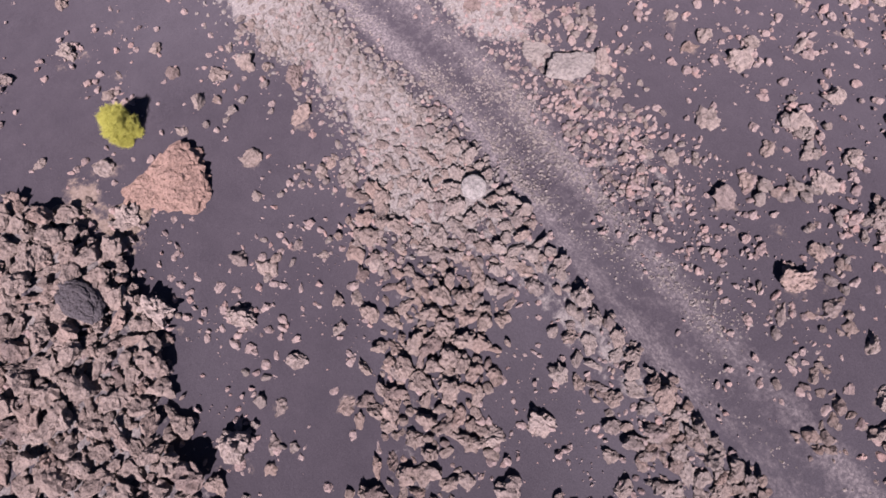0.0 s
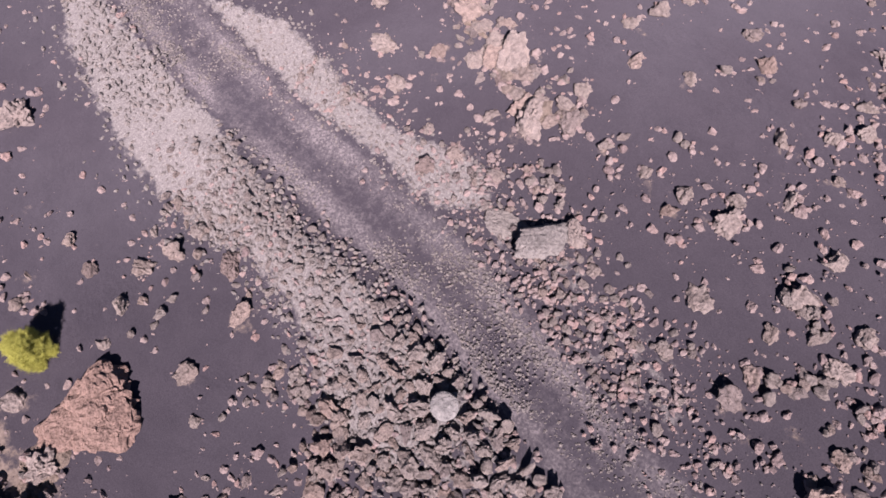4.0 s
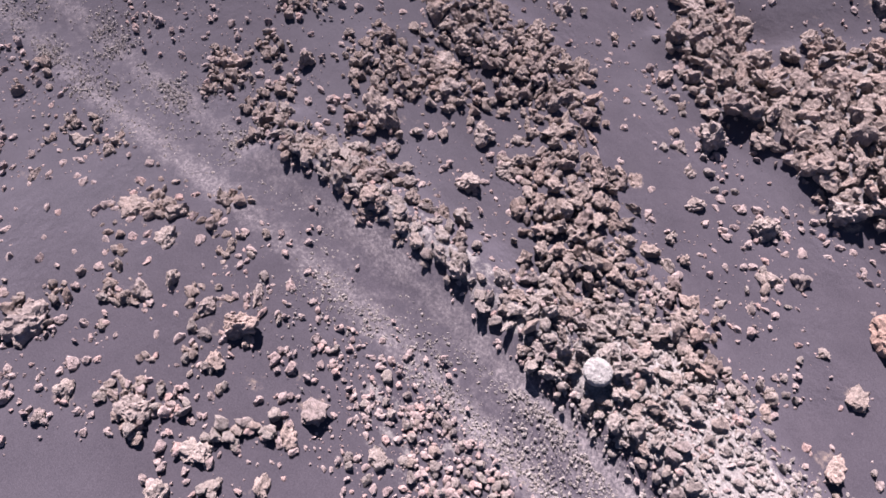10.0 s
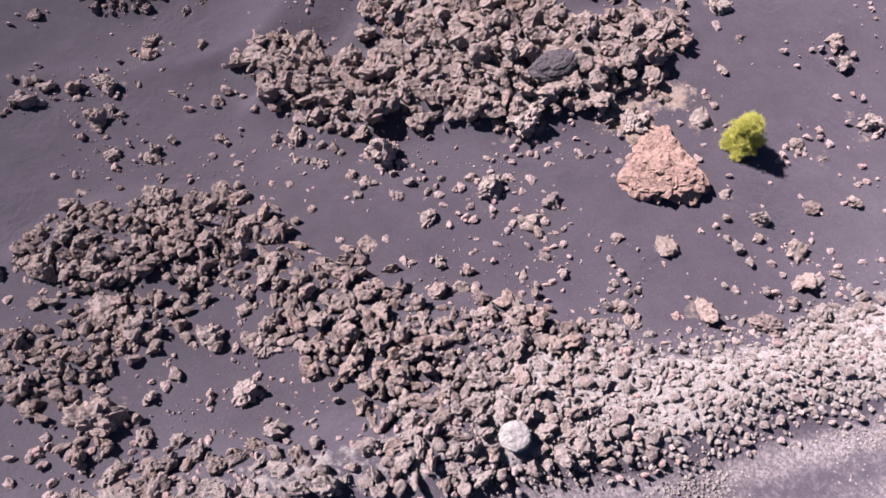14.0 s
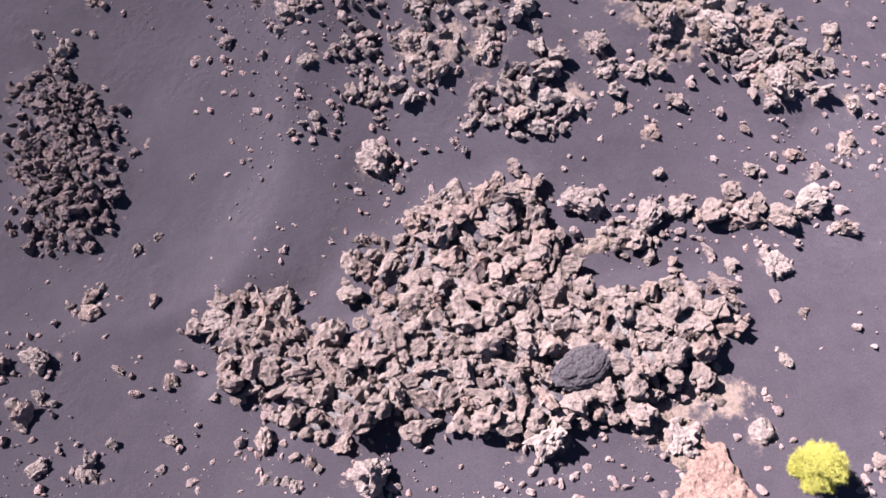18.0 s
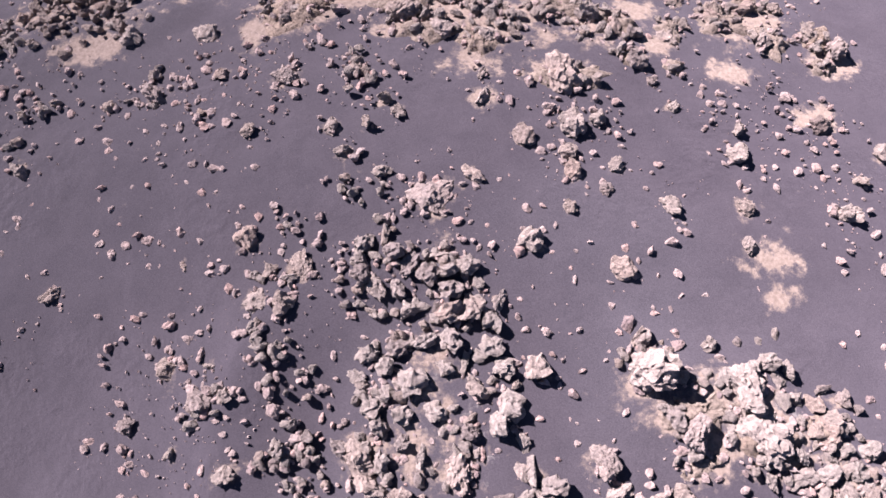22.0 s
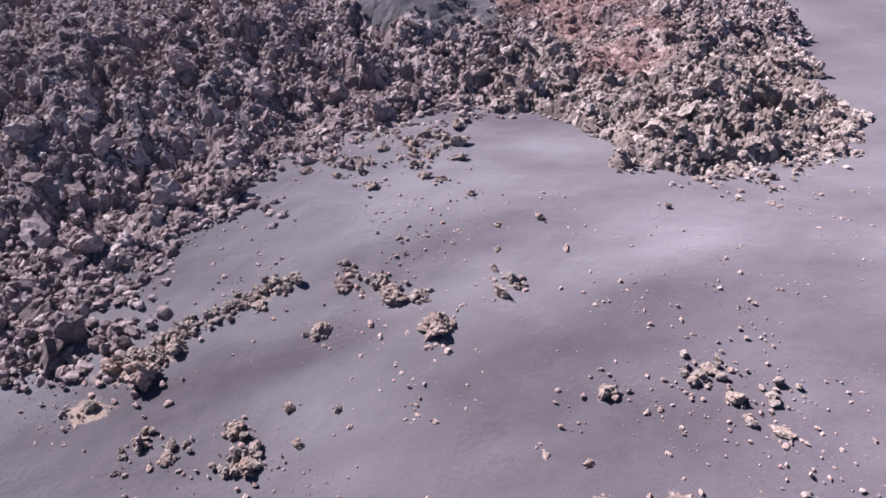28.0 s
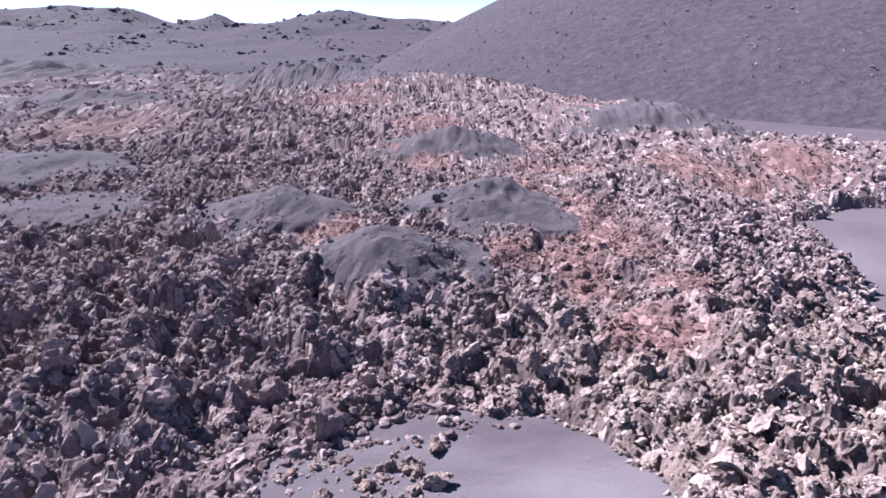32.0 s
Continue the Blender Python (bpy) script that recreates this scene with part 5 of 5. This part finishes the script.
def hill_height(x, y):
    z = -2.5 + 29 * smooth_step(480, 860, y) * (0.85 + 0.15 * fbm2(x, y, 160, 3, 71))
    for cx, cy, h, rx, ry in ((-395, 890, 13, 55, 60), (-330, 893, 14, 38, 60), (-285, 893, 12, 32, 60), (-190, 880, 15, 20, 40), (-222, 880, 8, 18, 40), (-62, 850, 19, 62, 90), (-480, 900, 6, 60, 60), (60, 900, 6, 60, 80), (-70, 400, 7, 60, 45), (-170, 370, 6, 70, 50), (-260, 460, 9, 80, 60), (-10, 500, 7, 60, 50)):
        z = z + h * np.exp(-((x - cx) / rx) ** 2 - ((y - cy) / ry) ** 2)
    crag = (1 - np.abs(fbm2(x, y, 34, 4, 73, 0.62))) * np.clip(fbm2(x, y, 130, 3, 77) + 0.35, 0, 1)
    return z + (1.2 * fbm2(x, y, 30, 4, 74) + 9.0 * crag * smooth_step(640, 860, y)) * smooth_step(300, 480, y)


def build_hills():
    """The low ridge and crags on the horizon."""
    gx, gy = np.arange(-1300, 200, 8.0), np.arange(262, 1400, 8.0)
    x, y = np.meshgrid(gx, gy)
    z = hill_height(x, y)
    me = mesh_of("far_hills", np.stack([x.ravel(), y.ravel(), z.ravel()], -1), grid_faces(len(gx), len(gy)), True)
    thing("far_hills", me, CINDER, "low craggy grey hills along the horizon", "hills", "structure")
    rng = np.random.RandomState(81)
    n = 15000
    py = 265 + 640 * rng.uniform(0, 1, n) ** 1.4
    px = -40 + rng.uniform(-1, 0.45, n) * (0.75 * py)
    ok = fbm2(px, py, 55, 4, 83, 0.6) + 0.35 * (py > 800) + 0.28 * (py < 520) + rng.uniform(-0.2, 0.2, n) > 0.22
    px, py = px[ok], py[ok]
    ps = (0.9 + 4.5 * rng.uniform(0, 1, len(px)) ** 3) * (0.6 + py / 600)
    strew("hill_outcrops", [stone(120 + k, 1, 10, 0.3, 0.55, 2.0, 0.3) for k in range(8)], px, py, hill_height(px, py), ps, CINDER, "dark lava outcrops strewn over the far ash slopes", "lava blocks", 82, 1.0, 0.5)


build_hills()

# ---- boulders ----
LABELS = ["craggy pinkish grey basalt boulder lying on dark ash", "weathered tan boulder with cracked crust on ash", "lumpy pale lava block half sunk in ash", "broken reddish grey block on volcanic ash"]
SHARED = {(a, b): [] for a in (0, 1) for b in (0, 1)}
for fine, shapes in ((0, [stone(240 + k, 3, 6, 0.26, 0.8, 1.9) for k in range(22)]), (1, CRAG)):
    for v, f in shapes:
        for dim, skin in ((0, BOULDER), (1, RUST_STONE)):
            me = mesh_of("boulder", v, f)
            me.materials.append(skin)
            SHARED[fine, dim].append((me, v[:, 2].min()))


def boulder(x, y, size, seed, stretch=(1.0, 1.0, 1.0), label="", sunk=0.2, name="boulder"):
    """One free-standing stone; alike shapes share a mesh."""
    rng = np.random.RandomState(seed)
    # Past y 63 the darker rusty skin also stands in for shaded sides.
    pool = SHARED[int(size > 1.0), int(y > 63 or rng.uniform() < 0.18)]
    me, low = pool[rng.randint(len(pool))]
    ob = new(name, me)
    sx, sy, sz = size * stretch[0], size * stretch[1], size * stretch[2] * rng.uniform(0.75, 1.05)
    z = float(ground(x, y) + heap(np.array([x]), np.array([y]))[0])
    ob.matrix_world = Matrix.LocRotScale((x, y, z - low * sz - sunk * sz), Euler((rng.uniform(-0.2, 0.2), rng.uniform(-0.2, 0.2), rng.uniform(0, 6.28))), (sx, sy, sz))
    return tagged(ob, label or LABELS[rng.randint(len(LABELS))], "boulder", "boulders on the ash")


# x, y, size
count = 0
for rows in BOULDERS:
    for x, y, size in rows:
        count += 1
        boulder(x, y, size, 900 + count)


for k, (x, y, size) in enumerate(SOUTH_SLABS):
    boulder(x, y, size * 1.15, 1700 + k, (1.1, 1.0, 0.5), "flat pale angular boulder lying among others on ash", 0.2, "flat_boulder")


def own_rock(name, shape, x, y, size, turn, label, material=None, lift=0.0, lean=(0, 0)):
    """A boulder with a shape of its own."""
    v, f = shape
    v = v * np.asarray(size)
    me = mesh_of(name, v, f)
    ob = thing(name, me, material or BOULDER, label, "boulder", group="boulders on the ash")
    ob.matrix_world = pose(x, y, float(ground(x, y) + heap(np.array([x]), np.array([y]))[0]) - v[:, 2].min() + lift, lean[0], lean[1], turn)
    return ob


def pyramid(seed, top=0.16):
    """A tapering block with a broken top."""
    v, f = BALLS[5]
    v = v.copy()
    k = np.clip((v[:, 2] + 1) / 2, 0, 1)
    v[:, :2] *= (1.12 - (1.12 - top) * k ** 0.85)[:, None]
    v[:, 0] += 0.10 * k
    q = v * 1.5 + seed
    v *= (1 + 0.30 * fbm(q * 1.6, 5, seed, 0.66) - 0.22 * (np.clip(0.2 - np.abs(vnoise(q * 1.8, seed + 5)), 0, 1) / 0.2) ** 2)[:, None]
    return v / np.ptp(v[:, 0]), f


def ramp_block(seed):
    """A three-cornered block: a ragged high front, sloping back to a point."""
    v, f = BALLS[5]
    v = v.copy()
    a = np.arctan2(v[:, 1], v[:, 0])
    b = (a - np.pi / 2 + np.pi / 3) % (2 * np.pi / 3) - np.pi / 3
    v[:, :2] *= np.clip(0.60 / np.cos(np.pi / 3 - np.abs(b)), 0, 0.86)[:, None] * 1.10
    flat = np.sign(v[:, 2]) * np.abs(v[:, 2]) ** 0.6
    v[:, 2] = np.where(flat > 0, flat * np.interp(v[:, 1], [-0.55, -0.1, 0.2, 1.05], [0.62, 0.66, 0.44, 0.12]), flat * 0.35)
    q = v * 2.2 + seed
    n = np.stack([fbm(q * 1.6 + k * 9.1, 5, seed + k, 0.62) for k in range(3)], -1)
    crack = np.clip(0.16 - np.abs(vnoise(q * 2.4, seed + 11)), 0, 1) / 0.16
    lumps = np.abs(vnoise(q * 2.6, seed + 17)) + 0.5 * np.abs(vnoise(q * 5.3, seed + 19)) - 0.3
    front = 1 - smooth_step(-0.15, 0.25, v[:, 1])
    out = v / np.maximum(np.linalg.norm(v, axis=1, keepdims=True), 0.2)
    v += n * (0.10, 0.10, 0.09) + out * ((0.07 + 0.09 * front) * lumps - 0.06 * crack)[:, None]
    return v, f


# crusts of pale earth and rock: x, y, width, depth
CREST_OUTCROPS = [(1.8, 50.6, 3.2, 2.0), (2.1, 49.3, 2.5, 1.2), (-2.3, 47.8, 3.0, 1.6), (-0.5, 49.1, 1.6, 1.5), (1.4, 47.5, 2.1, 1.3), (2.2, 46.4, 2.1, 1.3), (4.0, 45.7, 1.5, 1.5), (5.7, 49.3, 1.1, 1.6), (4.0, 49.0, 1.8, 1.5), (7.2, 47.3, 2.7, 1.6), (5.0, 47.0, 1.0, 1.2), (6.8, 44.0, 2.2, 1.3), (-3.9, 51.7, 1.5, 2.3), (-1.8, 52.1, 1.4, 1.0), (8.5, 47.0, 1.2, 0.9), (9.1, 46.5, 1.2, 1.7), (9.1, 44.8, 0.9, 0.9)]
EAST_OUTCROPS = [(11.1, 46.5, 1.3, 1.5), (11.6, 48.2, 0.9, 1.4), (13.1, 47.2, 2.0, 1.8), (14.6, 48.0, 1.8, 1.1), (16.5, 49.7, 1.3, 1.3), (14.7, 46.0, 1.5, 1.6), (16.6, 46.2, 1.5, 1.5), (10.7, 44.6, 0.8, 0.8), (16.4, 44.8, 0.9, 0.7)]
RIDGE_OUTCROPS = [(7.6, 34.3, 1.8, 1.4), (8.9, 32.9, 2.7, 1.6), (10.5, 32.1, 2.0, 1.7), (8.7, 31.6, 1.6, 0.9), (12.4, 32.2, 1.6, 0.9), (12.6, 30.3, 2.2, 1.6), (15.3, 32.2, 0.8, 1.2), (6.3, 18.3, 1.6, 1.5), (7.4, 19.5, 1.1, 1.0), (5.4, 24.6, 2.0, 0.8)]
SLABS_SOUTH = [(10.5, -2.7, 1.4, 1.7), (9.7, -1.9, 1.7, 1.0), (7.7, -1.7, 1.4, 1.2), (6.8, -2.7, 1.0, 1.3), (14.0, -3.4, 1.8, 1.0), (12.9, -2.6, 1.6, 1.0), (15.6, -4.0, 1.3, 0.9), (18.9, -6.4, 1.9, 1.0), (14.5, 0.7, 1.3, 0.7)]
OUTCROP = rock_material("pale_earth_crust", (0.222, 0.178, 0.145), (0.24, 0.182, 0.138), (0.200, 0.162, 0.134), own=True, single=True, red=0.35)


def outcrop(x, y, wide, deep, seed):
    """A low crust of earth swelling out of the ash, its rim frayed and its south side broken."""
    nr, na = 14, 44
    k, a = np.meshgrid(np.linspace(0, 1, nr), np.linspace(0, 2 * np.pi, na, endpoint=False), indexing="ij")
    ring = 1 + 0.55 * fbm(np.stack([1.3 * np.cos(a).ravel() + seed, 1.3 * np.sin(a).ravel(), 0 * a.ravel()], -1), 4, seed, 0.6).reshape(a.shape)
    u, w = 0.5 * wide * k * ring * np.cos(a), 0.5 * deep * k * ring * np.sin(a)
    q = np.stack([u.ravel() + 7.1 * seed, w.ravel(), np.zeros(u.size)], -1)
    high = min(0.24, 0.1 * min(wide, deep) + 0.06)
    z = high * (1 - k ** 2.2) * (1 - 0.25 * np.sin(a) * k) + (0.16 * fbm(q * 2.2, 4, seed + 1, 0.6).reshape(k.shape) - 0.10 * (np.abs(vnoise(q * 2.6, seed + 2)) < 0.1).reshape(k.shape)) * (1 - k ** 4) - 0.10 * k ** 3
    top = np.stack([u, w, z + ground(x + u, y + w) + heap(x + u, y + w) - float(ground(x, y))], -1).reshape(-1, 3)
    i = (np.arange(nr - 1)[:, None] * na + np.arange(na)[None]).ravel()
    j = (np.arange(nr - 1)[:, None] * na + (np.arange(na)[None] + 1) % na).ravel()
    me = mesh_of("outcrop", top, np.stack([i, i + na, j + na, j], -1), True)
    ob = thing("outcrop", me, OUTCROP, "low pale tan crust of earth and rock rising from ash", "outcrop", group="outcrops on the ash")
    ob.location = (x, y, float(ground(x, y)))
    rng = np.random.RandomState(seed)
    n = int(7 * wide * deep) + 5
    far, way = np.sqrt(rng.uniform(0, 1.1, n)), rng.uniform(0, 6.28, n)
    return np.stack([x + 0.5 * wide * far * np.cos(way), y + 0.5 * deep * far * np.sin(way), 0.08 + 0.42 * rng.uniform(0, 1, n) ** 2.4])


got = np.concatenate([outcrop(*row, 40 + k) for k, row in enumerate(CREST_OUTCROPS + EAST_OUTCROPS + RIDGE_OUTCROPS + SLABS_SOUTH)], 1)
rubble("outcrop_stones", got[0], got[1], ground(got[0], got[1]) + heap(got[0], got[1]) + 0.08, got[2], ROCK, "broken stones bedded in the pale earth crusts", "stones", 88)

def cobble(seed):
    """A worn flat-topped round stone."""
    v, f = BALLS[5]
    v = v * (0.5, 0.5, 0.5)
    v = v * (1 + 0.05 * fbm(v * 3.0 + seed, 4, seed, 0.6) + 0.05 * vnoise(v * 2.2 + seed, seed + 3))[:, None]
    v[:, 2] = np.where(v[:, 2] > 0, 0.5 * np.tanh(v[:, 2] / 0.34) * 0.62, v[:, 2])
    return v, f


RED_ROCK = rock_material("red_crust", (0.252, 0.186, 0.154), (0.282, 0.188, 0.146), (0.215, 0.160, 0.138), own=True, single=True, red=0.6)
WHITE_ROCK = rock_material("whitened_crust", (0.30, 0.28, 0.255), (0.295, 0.27, 0.24), (0.295, 0.274, 0.25), own=True, single=True, red=0.1)
PALE_ROCK = rock_material("pale_slab", (0.255, 0.228, 0.204), (0.25, 0.212, 0.182), (0.24, 0.214, 0.193), own=True, single=True, red=0.15)
own_rock("pyramid_boulder", ramp_block(3), 7.0, 16.3, (1.5, 1.85, 0.95), -8, "large reddish three-cornered boulder with ragged front", RED_ROCK, -0.35)
own_rock("round_boulder", cobble(5), 0.6, 7.25, (0.88, 0.86, 0.7), 10, "pale rounded boulder resting on the rubble bank", WHITE_ROCK, 0.12)
own_rock("broken_slab", stone(502, 5, 12, 0.11, 0.65, 1.3, 0.3), 3.2, 1.6, (2.2, 2.3, 1.0), 75, "pale split slab beside the track", PALE_ROCK, 0.1)
own_rock("broken_slab", stone(503, 5, 12, 0.11, 0.65, 1.3, 0.3), 4.6, 2.0, (1.6, 1.2, 0.9), 30, "smaller pale piece split off the slab", PALE_ROCK, -0.15)
own_rock("leaning_boulder", pyramid(8, 0.22), 5.8, 70.3, (2.3, 1.7, 1.5), 60, "tall brown boulder with split peak on ash slope", RUST_STONE, -0.3)
own_rock("domed_block", stone(505, 5, 1, 0.07, 0.75, 1.1, 0.25), 3.7, 20.3, (2.0, 1.9, 1.4), 20, "domed grey block topped with ash in the pile", rock_material("ash_covered_rock", (0.085, 0.076, 0.080), (0.13, 0.108, 0.100), (0.075, 0.067, 0.071), own=True, single=True, red=0.15), 0.0)
own_rock("lava_bay_boulder", stone(206, 5, 5, 0.16, 0.95, 1.6, 0.5), 9.5, 98.8, (1.7, 1.6, 1.5), 20, "tan boulder standing in the ash bay by lava", BOULDER, -0.2)
own_rock("lava_bay_boulder", stone(212, 5, 5, 0.16, 0.9, 1.6, 0.5), 9.6, 101.6, (1.3, 1.3, 1.2), 80, "tan boulder standing in the ash bay by lava", BOULDER, -0.15)
for x, y, s in ((60.8, 146.8, 3.6), (56.4, 148.5, 2.6), (54.0, 152.0, 2.2)):
    top = lava_height(np.array([x]), np.array([y]))[0][0] - ground(x, y)
    own_rock("pale_block", stone(int(500 + x), 4, 9, 0.2, 0.95), x, y, (s, s, s), x * 9, "white crusted block on the lava edge", WHITE_ROCK, float(top) - 0.5)

# ---- pines ----
def needle_material(name, low, high):
    mat, nt, bsdf = nodes_of(name, 0.6)
    where = place_of(nt)
    pick = nt.nodes.new("ShaderNodeNewGeometry").outputs["Random Per Island"]
    col = mix(nt, noise_of(nt, where, 0.5, 3), ramp(nt, pick, [(0.0, low), (1.0, high)]), high)
    nt.links.new(col, bsdf.inputs["Base Color"])
    bsdf.inputs["Transmission Weight"].default_value = 0.0
    glow = nt.nodes.new("ShaderNodeBsdfTranslucent")
    nt.links.new(col, glow.inputs["Color"])
    both = nt.nodes.new("ShaderNodeMixShader")
    both.inputs[0].default_value = 0.36
    nt.links.new(bsdf.outputs[0], both.inputs[1])
    nt.links.new(glow.outputs[0], both.inputs[2])
    nt.links.new(both.outputs[0], nt.nodes["Material Output"].inputs["Surface"])
    return mat


BARK = rock_material("pine_bark", (0.12, 0.085, 0.065), (0.17, 0.10, 0.07), (0.07, 0.055, 0.05), own=True, single=True)


def tube(points, radii, sides=8):
    points, radii = np.asarray(points, float), np.asarray(radii, float)
    way = np.gradient(points, axis=0)
    way /= np.linalg.norm(way, axis=1, keepdims=True) + 1e-9
    ref = np.where(np.abs(way[:, 2:3]) > 0.9, [[1.0, 0, 0]], [[0, 0, 1.0]])
    u = np.cross(way, ref)
    u /= np.linalg.norm(u, axis=1, keepdims=True) + 1e-9
    w = np.cross(way, u)
    a = np.linspace(0, 2 * np.pi, sides, endpoint=False)
    v = points[:, None] + radii[:, None, None] * (np.cos(a)[None, :, None] * u[:, None] + np.sin(a)[None, :, None] * w[:, None])
    i = np.arange(len(points) - 1)[:, None] * sides
    k = np.arange(sides)[None]
    f = np.stack([i + k, i + (k + 1) % sides, i + sides + (k + 1) % sides, i + sides + k], -1).reshape(-1, 4)
    return v.reshape(-1, 3), f


def needles(rng, at, way, count, length, width):
    """Bursts of needles as slim blades round each shoot."""
    n = len(at)
    d = way[:, None] * 0.9 + rng.normal(0, 0.62, (n, count, 3))
    d /= np.linalg.norm(d, axis=2, keepdims=True)
    side = np.cross(d, rng.normal(size=(n, count, 3)))
    side /= np.linalg.norm(side, axis=2, keepdims=True)
    root = at[:, None] + rng.normal(0, 0.05 * length / 0.3, (n, count, 3))
    long = length * rng.uniform(0.7, 1.15, (n, count, 1))
    v = np.stack([root - side * width, root + side * width, root + d * long + np.array([0, 0, -0.04]) * long], 2)
    return v.reshape(-1, 3), np.arange(n * count * 3).reshape(-1, 3)


def part(name, me, material, parent, label=""):
    me.materials.append(material)
    ob = new(name, me)
    ob.parent = parent
    return tagged(ob, label)


def pine(name, x, y, high, wide, shoots, limbs, seed, label, low, high_col, length, width, count, profile, bias=0.0, lean=(0.0, 0.0)):
    rng = np.random.RandomState(seed)
    root = tagged(new(name), label, "tree")
    root.location = (x, y, float(ground(x, y)) - 0.08)
    t = np.linspace(0, 1, 18)
    line = np.stack([lean[0] * t * high + 0.12 * np.sin(t * 5 + seed), lean[1] * t * high + 0.10 * np.sin(t * 4), t * high * 0.97], -1)
    line -= line[0]
    v, f = tube(line, 0.021 * high * (1 - t) ** 0.8 + 0.012, 10)
    v += 0.012 * fbm(v * 6, 3, seed)[:, None]
    part("trunk", mesh_of("trunk", v, f, True), BARK, root, "rough brown bark trunk")
    at, way = [], []
    for k in range(limbs):
        h = 0.025 + 0.95 * ((k + rng.uniform(0, 0.8)) / limbs) ** 1.15
        a = k * 2.39996 + rng.uniform(-0.4, 0.4)
        reach = wide * profile(h) * rng.uniform(0.65, 1.12) * (1 - bias * np.cos(a) - 0.6 * bias * np.sin(a))
        s = np.linspace(0, 1, 7)
        base = np.array([np.interp(h, t, line[:, i]) for i in range(3)])
        droop = rng.uniform(-0.3, -0.12) if h < 0.14 else rng.uniform(-0.22, 0.05) if h < 0.6 else rng.uniform(0.0, 0.35)
        mid = base + np.stack([np.cos(a) * s * reach, np.sin(a) * s * reach, reach * (droop * s + 0.38 * s * s)], -1)
        v, f = tube(mid, np.maximum(0.045 * reach / 2.5 * (1 - s) ** 0.7, 0.008), 5)
        part("limb", mesh_of("limb", v, f, True), BARK, root)
        out = np.array([np.cos(a), np.sin(a), 0.35])
        n = max(3, int(shoots * reach / wide))
        for _ in range(n):
            u = rng.uniform(0.38, 1.0) ** 0.7
            p = np.array([np.interp(u, s, mid[:, i]) for i in range(3)])
            puff = p + rng.normal(0, 0.10 * reach, 3) * (1, 1, 0.8)
            m = rng.randint(26, 70)
            at.append(puff + rng.normal(0, 0.19 * (length / 0.3), (m, 3)) * (1, 1, 0.75))
            way.append(np.tile(out + (0, 0, 0.5), (m, 1)) + rng.normal(0, 0.5, (m, 3)))
    at, way = np.concatenate(at), np.concatenate(way)
    way /= np.linalg.norm(way, axis=1, keepdims=True)
    v, f = needles(rng, at, way, count, length, width)
    part("crown", mesh_of("crown", v, f), needle_material(name + "_needles", low, high_col), root, "tufts of long green needles")
    return root


def tall_profile(h):
    return np.interp(h, [0, 0.06, 0.2, 0.45, 0.8, 1.0], [0.8, 0.95, 1.02, 0.78, 0.5, 0.26])


def bush_profile(h):
    return np.interp(h, [0, 0.2, 0.6, 0.9, 1.0], [0.7, 1.0, 0.95, 0.55, 0.3])


# Needle tones run from shaded dark to lit bright green, painted in.
pine("pine_tree", -6.2, 57.9, 17.4, 3.6, 8, 80, 7, "tall green pine with drooping branches to the ground", (0.055, 0.080, 0.024), (0.60, 0.62, 0.22), 0.30, 0.016, 15, tall_profile, 0.06)
pine("young_pine", 9.85, 17.0, 1.85, 0.46, 5, 34, 12, "young bright yellow-green pine on dark ash", (0.29, 0.30, 0.055), (0.56, 0.54, 0.13), 0.14, 0.006, 16, bush_profile)
